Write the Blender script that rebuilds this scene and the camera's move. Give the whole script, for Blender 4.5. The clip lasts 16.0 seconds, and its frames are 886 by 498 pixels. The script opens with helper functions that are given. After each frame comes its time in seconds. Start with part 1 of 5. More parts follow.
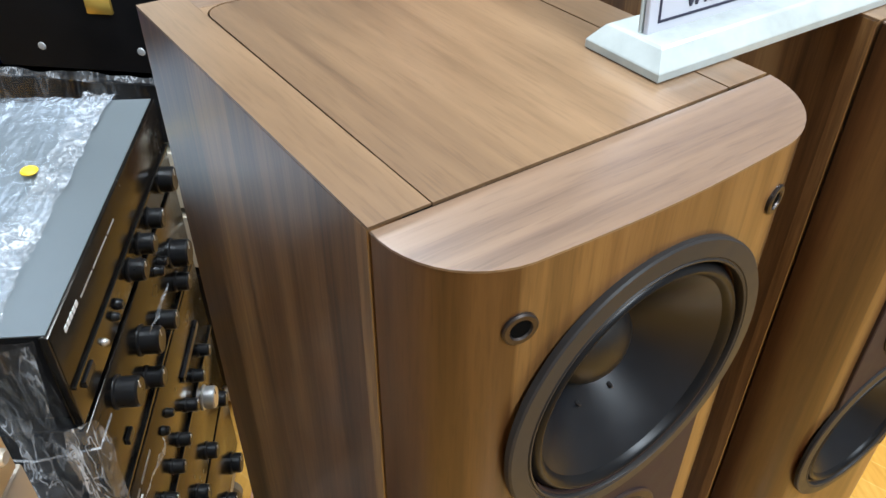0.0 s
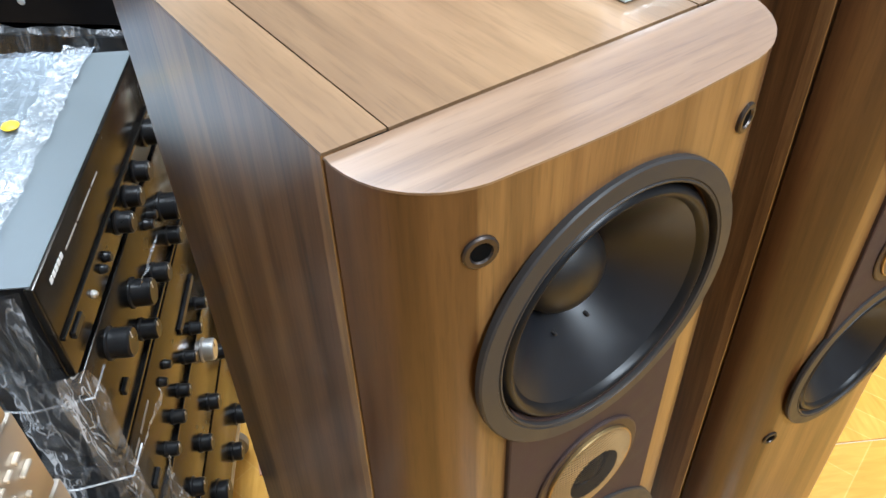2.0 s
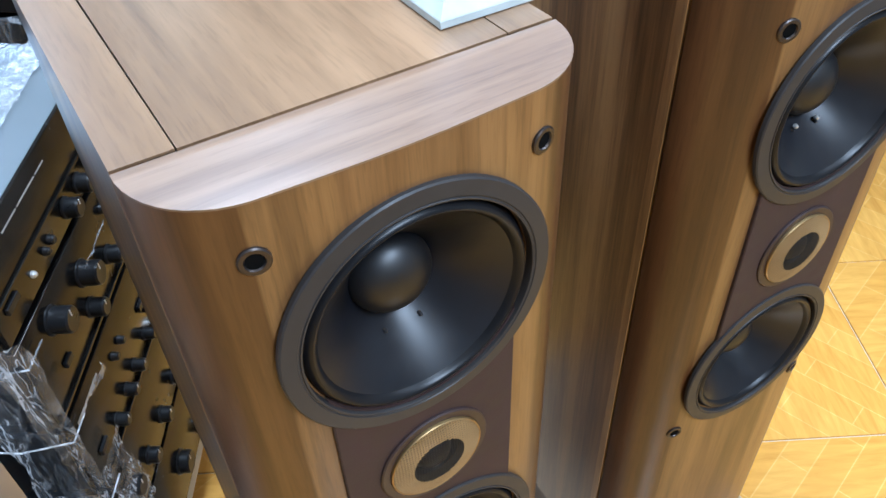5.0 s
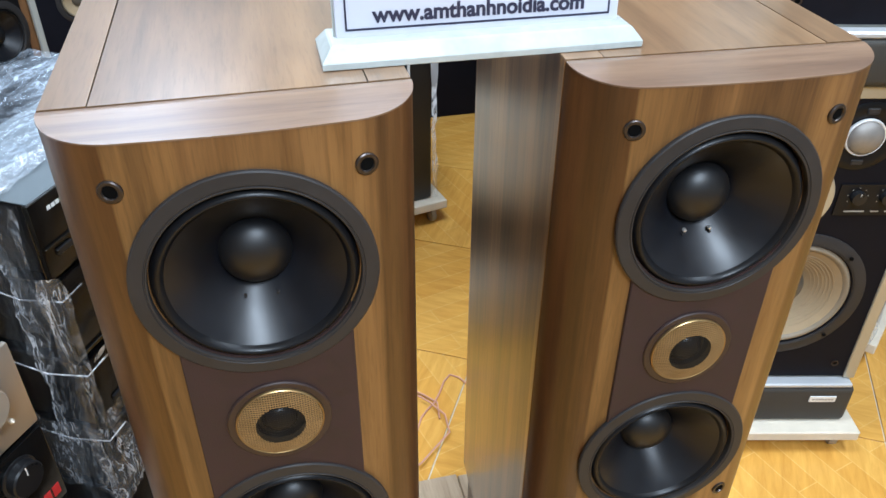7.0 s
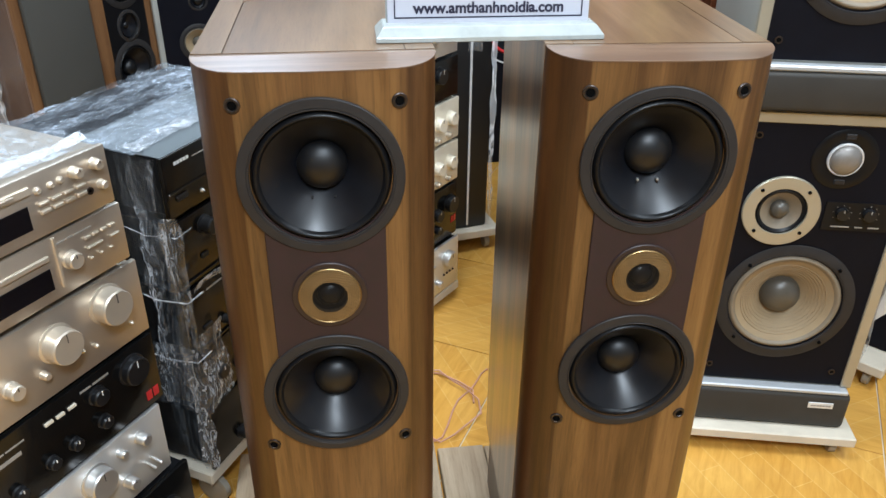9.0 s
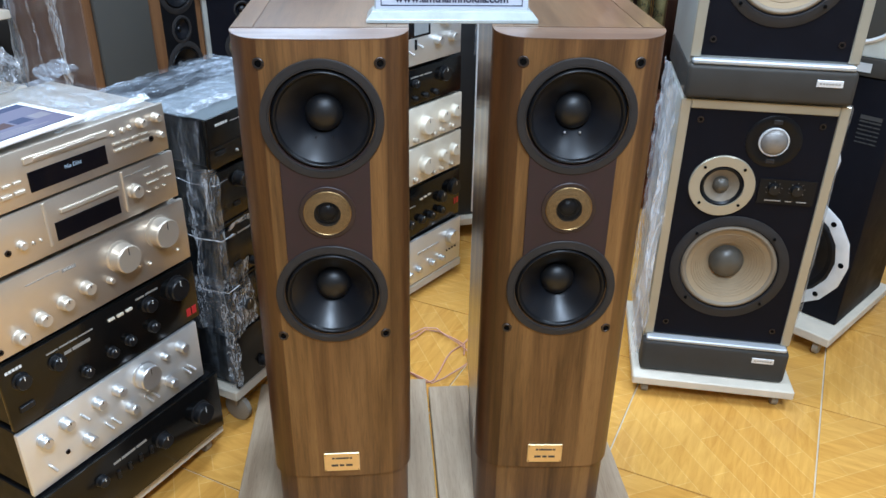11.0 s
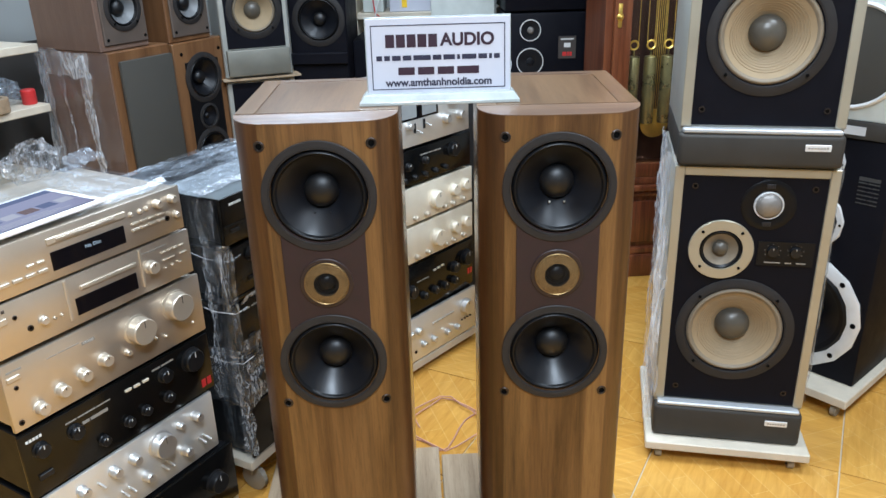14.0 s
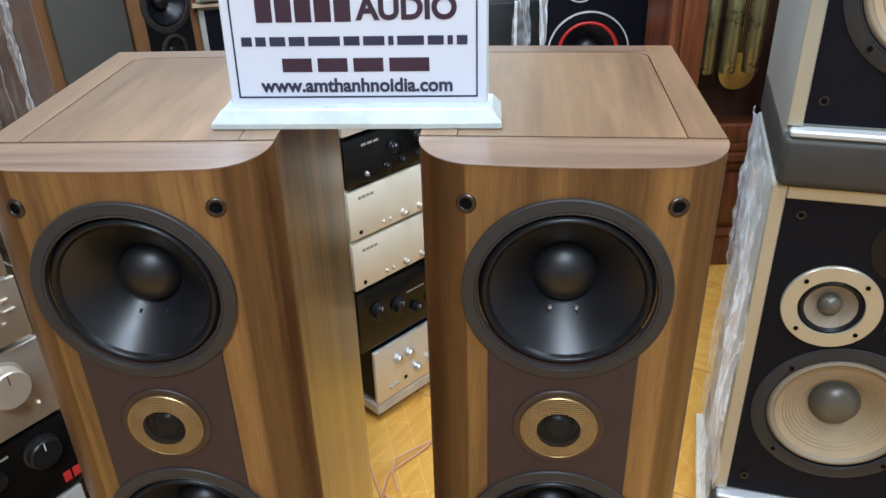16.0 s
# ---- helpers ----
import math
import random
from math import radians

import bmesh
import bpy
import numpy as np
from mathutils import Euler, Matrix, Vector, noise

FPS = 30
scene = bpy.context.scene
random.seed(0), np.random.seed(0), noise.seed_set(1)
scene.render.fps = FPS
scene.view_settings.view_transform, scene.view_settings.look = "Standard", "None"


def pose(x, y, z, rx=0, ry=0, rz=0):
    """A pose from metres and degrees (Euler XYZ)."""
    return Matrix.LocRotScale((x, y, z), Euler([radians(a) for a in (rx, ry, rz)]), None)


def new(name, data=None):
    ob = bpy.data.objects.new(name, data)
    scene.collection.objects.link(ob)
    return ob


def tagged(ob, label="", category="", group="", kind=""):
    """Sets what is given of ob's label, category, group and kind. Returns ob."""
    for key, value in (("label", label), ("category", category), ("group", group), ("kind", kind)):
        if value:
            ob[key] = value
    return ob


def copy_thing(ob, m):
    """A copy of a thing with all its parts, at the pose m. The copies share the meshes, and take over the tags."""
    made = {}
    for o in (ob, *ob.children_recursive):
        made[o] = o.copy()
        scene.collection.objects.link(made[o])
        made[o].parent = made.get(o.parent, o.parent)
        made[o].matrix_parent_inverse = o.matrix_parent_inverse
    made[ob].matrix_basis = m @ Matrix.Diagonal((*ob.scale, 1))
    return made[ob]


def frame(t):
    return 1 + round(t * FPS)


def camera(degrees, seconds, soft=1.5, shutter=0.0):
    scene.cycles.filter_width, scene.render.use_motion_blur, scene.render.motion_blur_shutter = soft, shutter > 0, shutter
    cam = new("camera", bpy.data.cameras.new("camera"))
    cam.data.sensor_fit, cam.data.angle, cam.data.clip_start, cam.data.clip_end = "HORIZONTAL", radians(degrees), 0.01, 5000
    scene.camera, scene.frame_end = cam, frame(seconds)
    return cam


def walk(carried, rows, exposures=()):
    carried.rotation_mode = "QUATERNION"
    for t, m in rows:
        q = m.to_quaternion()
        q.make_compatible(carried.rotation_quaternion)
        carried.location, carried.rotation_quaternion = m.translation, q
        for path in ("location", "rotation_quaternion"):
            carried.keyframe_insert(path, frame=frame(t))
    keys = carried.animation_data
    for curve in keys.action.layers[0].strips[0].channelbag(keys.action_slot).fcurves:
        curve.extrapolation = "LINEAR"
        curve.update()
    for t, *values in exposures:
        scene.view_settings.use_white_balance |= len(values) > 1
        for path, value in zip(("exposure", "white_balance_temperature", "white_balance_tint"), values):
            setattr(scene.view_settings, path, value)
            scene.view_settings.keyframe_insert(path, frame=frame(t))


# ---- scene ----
cam = camera(58.9, 16.0)
METRES, EYE, TILT, LEAN, TURN = 2.3, 1.34, 0.0, 0.0, -35.2
ROWS = [
    (0.0, 0.0, 0.0, 0.0, 0.29, -37.96, -0.37),
    (0.5, -0.0027, -0.0007, -0.0095, 1.26, -39.97, -0.02),
    (1.0, -0.0061, -0.0073, -0.0152, 1.24, -41.11, 0.56),
    (1.5, 0.001, -0.0075, -0.0131, 0.56, -41.41, 1.1),
    (2.0, 0.0102, -0.0026, -0.006, -0.45, -41.27, 1.43),
    (2.5, 0.0141, -0.0008, -0.0007, -1.29, -40.94, 1.49),
    (3.0, 0.0057, -0.0053, -0.007, -1.54, -40.73, 1.41),
    (3.5, 0.0037, -0.0077, -0.0088, -1.69, -41.19, 1.36),
    (4.0, 0.0081, -0.0106, -0.0055, -1.44, -42.01, 1.63),
    (4.5, 0.0258, -0.0023, 0.0009, -4.34, -43.8, 2.76),
    (5.0, 0.071, -0.011, 0.0109, 2.75, -42.73, 2.02),
    (7.5, 0.207, -0.0506, 0.021, 22.9, -32.88, -0.4),
    (8.0, 0.2135, -0.056, 0.0282, 24.59, -31.07, -0.39),
    (8.5, 0.2328, -0.0944, 0.0267, 26.24, -29.79, -0.45),
    (9.0, 0.2861, -0.1683, 0.0172, 27.73, -29.22, -0.58),
    (9.5, 0.321, -0.2152, 0.0236, 28.75, -29.19, -0.78),
    (12.0, 0.4372, -0.3005, 0.0277, 32.05, -25.07, -0.46),
    (12.5, 0.4424, -0.303, 0.0305, 32.63, -23.62, -0.09),
    (13.0, 0.4454, -0.2973, 0.036, 33.04, -22.43, 0.41),
    (13.5, 0.4385, -0.2892, 0.0426, 33.07, -21.95, 1.01),
    (14.0, 0.4495, -0.289, 0.0349, 32.8, -22.19, 1.45),
    (14.5, 0.469, -0.2777, 0.0282, 32.47, -23.36, 1.67),
    (15.0, 0.4349, -0.2054, 0.0216, 33.0, -25.08, 1.65),
    (15.5, 0.3725, -0.1022, 0.0314, 34.24, -27.11, 1.5),
    (16.0, 0.3387, -0.0033, 0.025, 37.47, -29.0, 1.45),
]
EXPOSURES = [(0.0, 0.25, 6100, 10), (1.0, 0.68, 6250, 10), (2.0, 0.64, 5950, 10), (3.0, 0.58, 5500, 10), (4.0, 0.61, 5350, 10), (5.0, 0.52, 5200, 10), (7.5, 0.27, 5850, 10), (9.0, 0.12, 6000, 10), (9.5, 0.12, 5500, 10), (12.0, 0.08, 5350, 10), (13.5, 0.12, 5550, 10), (14.5, 0.12, 5900, 10), (16.0, 0.15, 5800, 10)]
walk(cam, [(t, pose(0, 0, EYE, TILT, LEAN, TURN) @ pose(METRES * x, METRES * y, METRES * z, 90 + pitch, roll, yaw)) for t, x, y, z, yaw, pitch, roll in ROWS], EXPOSURES)

# ---- world and light ----
world = bpy.data.worlds.new("world")
scene.world = world
world.use_nodes = True
world.node_tree.nodes["Background"].inputs[0].default_value = (0.75, 0.85, 1.0, 1)
world.node_tree.nodes["Background"].inputs[1].default_value = 0.25


def tube_lamp(name, place, yaw, length, width, power, colour):
    data = bpy.data.lights.new(name, "AREA")
    data.shape, data.size, data.size_y, data.energy, data.color = "RECTANGLE", length, width, power, colour
    ob = new(name, data)
    ob.matrix_world = pose(*place, 0, 0, yaw)
    return ob


ROOM_YAW = -30.0        # the room's walls and tiles stand turned against the two towers
CEILING = 2.9
COOL, NEUTRAL = (0.72, 0.86, 1.0), (0.86, 0.95, 1.0)
LAMPS = ((-0.75, 0.45, 23, 0.4, NEUTRAL), (0.55, -1.55, 98, 0.4, NEUTRAL), (0.46, 0.86, 50, 0.4, NEUTRAL), (1.9, -0.1, 48, 0.4, NEUTRAL), (-0.2, 3.76, 14, 0.7, COOL), (-0.3, 2.3, 11, 0.4, COOL))
for lx, ly, power, width, tone in LAMPS:
    tube_lamp("ceiling_lamp_light", (lx, ly, CEILING - 0.065), ROOM_YAW + 90, 1.1, width, power, tone)


# ---- materials ----
def nodes_of(name):
    m = bpy.data.materials.new(name)
    m.use_nodes = True
    nt = m.node_tree
    return m, nt, nt.nodes["Principled BSDF"]


def node(nt, kind, **values):
    n = nt.nodes.new(kind)
    for key, value in values.items():
        if key in n.inputs.keys():
            n.inputs[key].default_value = value
    return n


def ramp(nt, stops):
    r = nt.nodes.new("ShaderNodeValToRGB")
    while len(r.color_ramp.elements) < len(stops):
        r.color_ramp.elements.new(0.5)
    for e, (p, c) in zip(r.color_ramp.elements, stops):
        e.position, e.color = p, (*c, 1)
    return r


def coords(nt, scale=(1, 1, 1), turn=(0, 0, 0), shift=True):
    tc, mp = nt.nodes.new("ShaderNodeTexCoord"), nt.nodes.new("ShaderNodeMapping")
    mp.inputs["Scale"].default_value = scale
    mp.inputs["Rotation"].default_value = [radians(a) for a in turn]
    nt.links.new(tc.outputs["Object"], mp.inputs["Vector"])
    if shift:
        info = nt.nodes.new("ShaderNodeObjectInfo")
        add = nt.nodes.new("ShaderNodeVectorMath")
        add.operation = "MULTIPLY_ADD"
        add.inputs[1].default_value = (7.1, 3.3, 5.7)
        comb = nt.nodes.new("ShaderNodeCombineXYZ")
        for k in range(3):
            nt.links.new(info.outputs["Random"], comb.inputs[k])
        nt.links.new(comb.outputs[0], add.inputs[0])
        nt.links.new(mp.outputs[0], add.inputs[2])
        return add
    return mp


def bump(nt, bsdf, height, strength=0.2, distance=0.002):
    b = nt.nodes.new("ShaderNodeBump")
    b.inputs["Strength"].default_value, b.inputs["Distance"].default_value = strength, distance
    nt.links.new(height, b.inputs["Height"])
    nt.links.new(b.outputs[0], bsdf.inputs["Normal"])


def wood(name, dark, mid, light, axis, rough=0.35, band=14.0, coat=0.0, fine=160.0, leaf=0.0, streak=0.22, coat_rough=0.26, strips=()):
    """Veneer whose grain runs along the given local axis: broad colour bands, fine streaks and pores."""
    m, nt, bsdf = nodes_of(name)
    along = 0.9
    sc = [band] * 3
    sc["xyz".index(axis)] = along
    v = coords(nt, sc)
    n1 = node(nt, "ShaderNodeTexNoise", Scale=1.0, Detail=6.0, Roughness=0.66, Distortion=0.35)
    nt.links.new(v.outputs[0], n1.inputs["Vector"])
    sf = [fine] * 3
    sf["xyz".index(axis)] = 9.0
    v2 = coords(nt, sf)
    n2 = node(nt, "ShaderNodeTexNoise", Scale=1.0, Detail=4.0, Roughness=0.65)
    nt.links.new(v2.outputs[0], n2.inputs["Vector"])
    mix = nt.nodes.new("ShaderNodeMath")
    mix.operation = "MULTIPLY_ADD"
    mix.inputs[1].default_value = streak
    nt.links.new(n2.outputs["Fac"], mix.inputs[0])
    sub = nt.nodes.new("ShaderNodeMath")
    sub.operation = "SUBTRACT"
    sub.inputs[1].default_value = streak / 2
    nt.links.new(n1.outputs["Fac"], sub.inputs[0])
    nt.links.new(sub.outputs[0], mix.inputs[2])
    r = ramp(nt, [(0.34, dark), (0.48, mid), (0.64, light)])
    nt.links.new(mix.outputs[0], r.inputs[0])
    colour = r.outputs[0]
    if leaf:
        # joined veneer leaves, each a little lighter or darker
        tc, sep = nt.nodes.new("ShaderNodeTexCoord"), nt.nodes.new("ShaderNodeSeparateXYZ")
        nt.links.new(tc.outputs["Object"], sep.inputs[0])
        tot = None
        for k, ax in enumerate("xyz"):
            if ax != axis:
                w = nt.nodes.new("ShaderNodeMath")
                w.operation = "MULTIPLY_ADD"
                w.inputs[1].default_value = leaf * (1.0 if k == 0 or axis == "x" else 0.83)
                w.inputs[2].default_value = 40.3
                nt.links.new(sep.outputs[k], w.inputs[0])
                if tot is not None:
                    nt.links.new(tot.outputs[0], w.inputs[2])
                tot = w
        wob = nt.nodes.new("ShaderNodeMath")
        wob.operation = "MULTIPLY_ADD"
        wob.inputs[1].default_value = 0.5
        nt.links.new(n1.outputs["Fac"], wob.inputs[0])
        nt.links.new(tot.outputs[0], wob.inputs[2])
        fl = nt.nodes.new("ShaderNodeMath")
        fl.operation = "FLOOR"
        nt.links.new(wob.outputs[0], fl.inputs[0])
        wn_ = nt.nodes.new("ShaderNodeTexWhiteNoise")
        wn_.noise_dimensions = "1D"
        nt.links.new(fl.outputs[0], wn_.inputs["W"])
        shade = ramp(nt, [(0.0, (0.56, 0.50, 0.46)), (0.5, (0.98, 0.98, 0.98)), (1.0, (1.3, 1.36, 1.3))])
        nt.links.new(wn_.outputs["Value"], shade.inputs[0])
        mul = nt.nodes.new("ShaderNodeMixRGB")
        mul.blend_type = "MULTIPLY"
        mul.inputs[0].default_value = 1.0
        nt.links.new(colour, mul.inputs[1])
        nt.links.new(shade.outputs[0], mul.inputs[2])
        colour = mul.outputs[0]
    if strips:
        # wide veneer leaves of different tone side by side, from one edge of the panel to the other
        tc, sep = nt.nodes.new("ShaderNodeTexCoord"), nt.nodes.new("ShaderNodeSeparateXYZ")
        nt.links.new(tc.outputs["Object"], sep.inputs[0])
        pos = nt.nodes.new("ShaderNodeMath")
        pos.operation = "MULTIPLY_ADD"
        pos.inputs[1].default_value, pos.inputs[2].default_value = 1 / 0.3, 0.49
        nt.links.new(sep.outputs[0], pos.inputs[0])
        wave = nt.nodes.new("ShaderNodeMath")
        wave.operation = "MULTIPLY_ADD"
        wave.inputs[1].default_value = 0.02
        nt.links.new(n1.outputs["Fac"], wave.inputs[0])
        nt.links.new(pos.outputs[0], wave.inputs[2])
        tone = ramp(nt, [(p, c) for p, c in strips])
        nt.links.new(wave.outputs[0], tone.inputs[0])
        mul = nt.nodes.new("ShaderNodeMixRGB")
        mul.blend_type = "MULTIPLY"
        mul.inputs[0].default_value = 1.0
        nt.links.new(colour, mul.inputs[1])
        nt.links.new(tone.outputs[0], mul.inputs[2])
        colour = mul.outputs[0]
    # short dark pores along the grain
    sp = [420.0] * 3
    sp["xyz".index(axis)] = 26.0
    v3 = coords(nt, sp)
    n3 = node(nt, "ShaderNodeTexNoise", Scale=1.0, Detail=2.0, Roughness=0.6)
    nt.links.new(v3.outputs[0], n3.inputs["Vector"])
    pores = ramp(nt, [(0.36, (0.52, 0.48, 0.44)), (0.46, (1.0, 1.0, 1.0))])
    nt.links.new(n3.outputs["Fac"], pores.inputs[0])
    mulp = nt.nodes.new("ShaderNodeMixRGB")
    mulp.blend_type = "MULTIPLY"
    mulp.inputs[0].default_value = 0.28
    nt.links.new(colour, mulp.inputs[1])
    nt.links.new(pores.outputs[0], mulp.inputs[2])
    colour = mulp.outputs[0]
    nt.links.new(colour, bsdf.inputs["Base Color"])
    bsdf.inputs["Roughness"].default_value = rough
    bsdf.inputs["Coat Weight"].default_value = coat
    bsdf.inputs["Coat Roughness"].default_value = coat_rough
    bump(nt, bsdf, n2.outputs["Fac"], 0.12, 0.0006)
    return m


def paint(name, colour, rough=0.5, metal=0.0, vary=0.08, scale=18.0, relief=0.0, relief_scale=300.0, brushed="", coat=0.0):
    """Paint, plastic or metal with cloudy wear and, where asked, a grainy relief or a brushed direction."""
    m, nt, bsdf = nodes_of(name)
    v = coords(nt)
    n1 = node(nt, "ShaderNodeTexNoise", Scale=scale, Detail=4.0, Roughness=0.6)
    nt.links.new(v.outputs[0], n1.inputs["Vector"])
    lo, hi = [c * (1 - vary) for c in colour], [min(1, c * (1 + vary)) for c in colour]
    r = ramp(nt, [(0.3, lo), (0.7, hi)])
    nt.links.new(n1.outputs["Fac"], r.inputs[0])
    nt.links.new(r.outputs[0], bsdf.inputs["Base Color"])
    rr = ramp(nt, [(0.3, [max(0.02, rough - 0.06)] * 3), (0.7, [min(1, rough + 0.06)] * 3)])
    nt.links.new(n1.outputs["Fac"], rr.inputs[0])
    nt.links.new(rr.outputs[0], bsdf.inputs["Roughness"])
    bsdf.inputs["Metallic"].default_value = metal
    bsdf.inputs["Coat Weight"].default_value = coat
    if brushed or relief:
        sc = [relief_scale] * 3
        if brushed:
            sc = [900.0] * 3
            sc["xyz".index(brushed)] = 6.0
        v2 = coords(nt, sc)
        n2 = node(nt, "ShaderNodeTexNoise", Scale=1.0, Detail=2.0)
        nt.links.new(v2.outputs[0], n2.inputs["Vector"])
        bump(nt, bsdf, n2.outputs["Fac"], relief or 0.06, 0.0008)
    return m


def dull(m, level):
    m.node_tree.nodes["Principled BSDF"].inputs["Specular IOR Level"].default_value = level
    return m


def clear_film(name, tint, low, high, patch=(0.42, 0.62), rough=0.2, scale=9.0, stretch=(1, 1, 1), turn=(0, 0, 0)):
    """Stretch film: clear, milky patches, crease highlights put in as thin pale lines."""
    m, nt, bsdf = nodes_of(name)
    out = nt.nodes["Material Output"]
    v = coords(nt, stretch, turn)
    n1 = node(nt, "ShaderNodeTexNoise", Scale=scale, Detail=3.0, Roughness=0.55, Distortion=1.2)
    nt.links.new(v.outputs[0], n1.inputs["Vector"])
    n2 = node(nt, "ShaderNodeTexNoise", Scale=scale * 0.3, Detail=3.0)
    nt.links.new(v.outputs[0], n2.inputs["Vector"])
    crease_glint = ramp(nt, [(0.455, (0, 0, 0)), (0.49, (1, 1, 1)), (0.51, (1, 1, 1)), (0.545, (0, 0, 0))])
    nt.links.new(n1.outputs["Fac"], crease_glint.inputs[0])
    cloud = ramp(nt, [(patch[0], (0.12, 0.12, 0.12)), (patch[1], (1, 1, 1))])
    nt.links.new(n2.outputs["Fac"], cloud.inputs[0])
    both = nt.nodes.new("ShaderNodeMath")
    both.operation = "MULTIPLY"
    nt.links.new(crease_glint.outputs[0], both.inputs[0])
    nt.links.new(cloud.outputs[0], both.inputs[1])
    fac = nt.nodes.new("ShaderNodeMath")
    fac.operation = "MULTIPLY_ADD"
    fac.inputs[1].default_value = high
    nt.links.new(both.outputs[0], fac.inputs[0])
    haze = nt.nodes.new("ShaderNodeMath")
    haze.operation = "MULTIPLY"
    haze.inputs[1].default_value = low
    nt.links.new(cloud.outputs[0], haze.inputs[0])
    nt.links.new(haze.outputs[0], fac.inputs[2])
    bsdf.inputs["Base Color"].default_value = (*tint, 1)
    bsdf.inputs["Roughness"].default_value = rough
    bump(nt, bsdf, n1.outputs["Fac"], 0.4, 0.006)
    clear = nt.nodes.new("ShaderNodeBsdfTransparent")
    shine = node(nt, "ShaderNodeBsdfGlossy", Roughness=0.1)
    nt.links.new(bsdf.inputs["Normal"].links[0].from_socket, shine.inputs["Normal"])
    thin = nt.nodes.new("ShaderNodeMixShader")
    thin.inputs[0].default_value = 0.05
    nt.links.new(clear.outputs[0], thin.inputs[1])
    nt.links.new(shine.outputs[0], thin.inputs[2])
    mix = nt.nodes.new("ShaderNodeMixShader")
    nt.links.new(fac.outputs[0], mix.inputs[0])
    nt.links.new(thin.outputs[0], mix.inputs[1])
    nt.links.new(bsdf.outputs[0], mix.inputs[2])
    nt.links.new(mix.outputs[0], out.inputs["Surface"])
    return m


def glow(name, colour, strength):
    m, nt, bsdf = nodes_of(name)
    bsdf.inputs["Base Color"].default_value = (0.02, 0.02, 0.025, 1)
    bsdf.inputs["Roughness"].default_value = 0.12
    bsdf.inputs["Emission Color"].default_value = (*colour, 1)
    bsdf.inputs["Emission Strength"].default_value = strength
    return m


W_D, W_M, W_L = (0.062, 0.029, 0.013), (0.160, 0.080, 0.032), (0.270, 0.150, 0.060)
veneer_up = wood("walnut_veneer_upright", W_D, W_M, W_L, "z", 0.34, 22.0, 1.0, leaf=30.0, streak=0.40, fine=230.0, coat_rough=0.24)
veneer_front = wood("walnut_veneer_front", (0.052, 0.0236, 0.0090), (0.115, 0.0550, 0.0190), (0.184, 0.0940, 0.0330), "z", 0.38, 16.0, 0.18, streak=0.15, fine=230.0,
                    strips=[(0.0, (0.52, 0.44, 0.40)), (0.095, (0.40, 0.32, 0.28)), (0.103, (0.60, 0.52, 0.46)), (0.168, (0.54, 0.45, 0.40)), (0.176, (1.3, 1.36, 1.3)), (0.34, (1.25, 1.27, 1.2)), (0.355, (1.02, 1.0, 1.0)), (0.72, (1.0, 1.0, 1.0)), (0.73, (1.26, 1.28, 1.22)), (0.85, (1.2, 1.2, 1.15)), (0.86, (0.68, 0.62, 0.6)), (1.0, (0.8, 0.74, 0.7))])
veneer_deep = wood("walnut_veneer_deep", (0.108, 0.062, 0.033), (0.172, 0.102, 0.053), (0.240, 0.146, 0.078), "y", 0.32, 9.0, 0.7, streak=0.15, coat_rough=0.2)
veneer_cross = wood("walnut_veneer_cross", (0.105, 0.062, 0.040), (0.16, 0.098, 0.061), (0.215, 0.134, 0.084), "x", 0.34, 16.0, 0.75, streak=0.18, coat_rough=0.24)
gap_black = paint("groove_black", (0.012, 0.009, 0.007), 0.8)
burgundy = paint("burgundy_felt", (0.025, 0.0098, 0.0082), 0.75, 0, 0.25, 60.0, 0.25, 700.0)
flange_brown = paint("flange_dark_brown", (0.022, 0.011, 0.010), 0.5, 0, 0.15, 40.0)
wire_dark = paint("dark_wire", (0.012, 0.011, 0.01), 0.5, 0.3)
rubber = paint("black_rubber", (0.006, 0.006, 0.007), 0.36, 0, 0.1, 30.0)
ring_grey = paint("driver_ring_grey", (0.027, 0.0245, 0.024), 0.44, 0, 0.1, 40.0, 0.05, 900.0)
cone_black = paint("polymer_cone_black", (0.006, 0.0065, 0.009), 0.36, 0, 0.2, 25.0, 0.02, 500.0)
cap_black = paint("dust_cap_black", (0.005, 0.005, 0.006), 0.44, 0, 0.1, 30.0)
gold_mesh = paint("gold_mesh", (0.035, 0.024, 0.013), 0.6, 0.2, 0.2, 90.0, 0.5, 900.0)
gold = paint("polished_gold", (0.36, 0.245, 0.11), 0.38, 0.9, 0.06, 30.0)
mesh_wire_gold = paint("mesh_wire_gold", (0.31, 0.21, 0.098), 0.45, 0.6, 0.15, 60.0)
plaque_gold = paint("brushed_gold_plate", (0.80, 0.62, 0.34), 0.36, 0.8, 0.06, 40.0, 0, 0, "x")
dark_metal = paint("dark_metal", (0.06, 0.05, 0.046), 0.36, 0.85)
hole_black = paint("hole_black", (0.004, 0.004, 0.004), 0.9)
champagne = paint("champagne_aluminium", (0.60, 0.53, 0.445), 0.36, 0.75, 0.04, 14.0, 0, 0, "x")
champagne_knob = paint("champagne_knob", (0.62, 0.55, 0.45), 0.38, 0.6, 0.04, 20.0)
cream_face = paint("pale_champagne_face", (0.84, 0.77, 0.63), 0.38, 0.2, 0.04, 14.0, 0, 0, "x")
silver = paint("brushed_silver", (0.74, 0.73, 0.70), 0.34, 0.55, 0.04, 14.0, 0, 0, "x")
silver_knob = paint("silver_knob", (0.66, 0.65, 0.63), 0.36, 0.8, 0.03, 30.0)
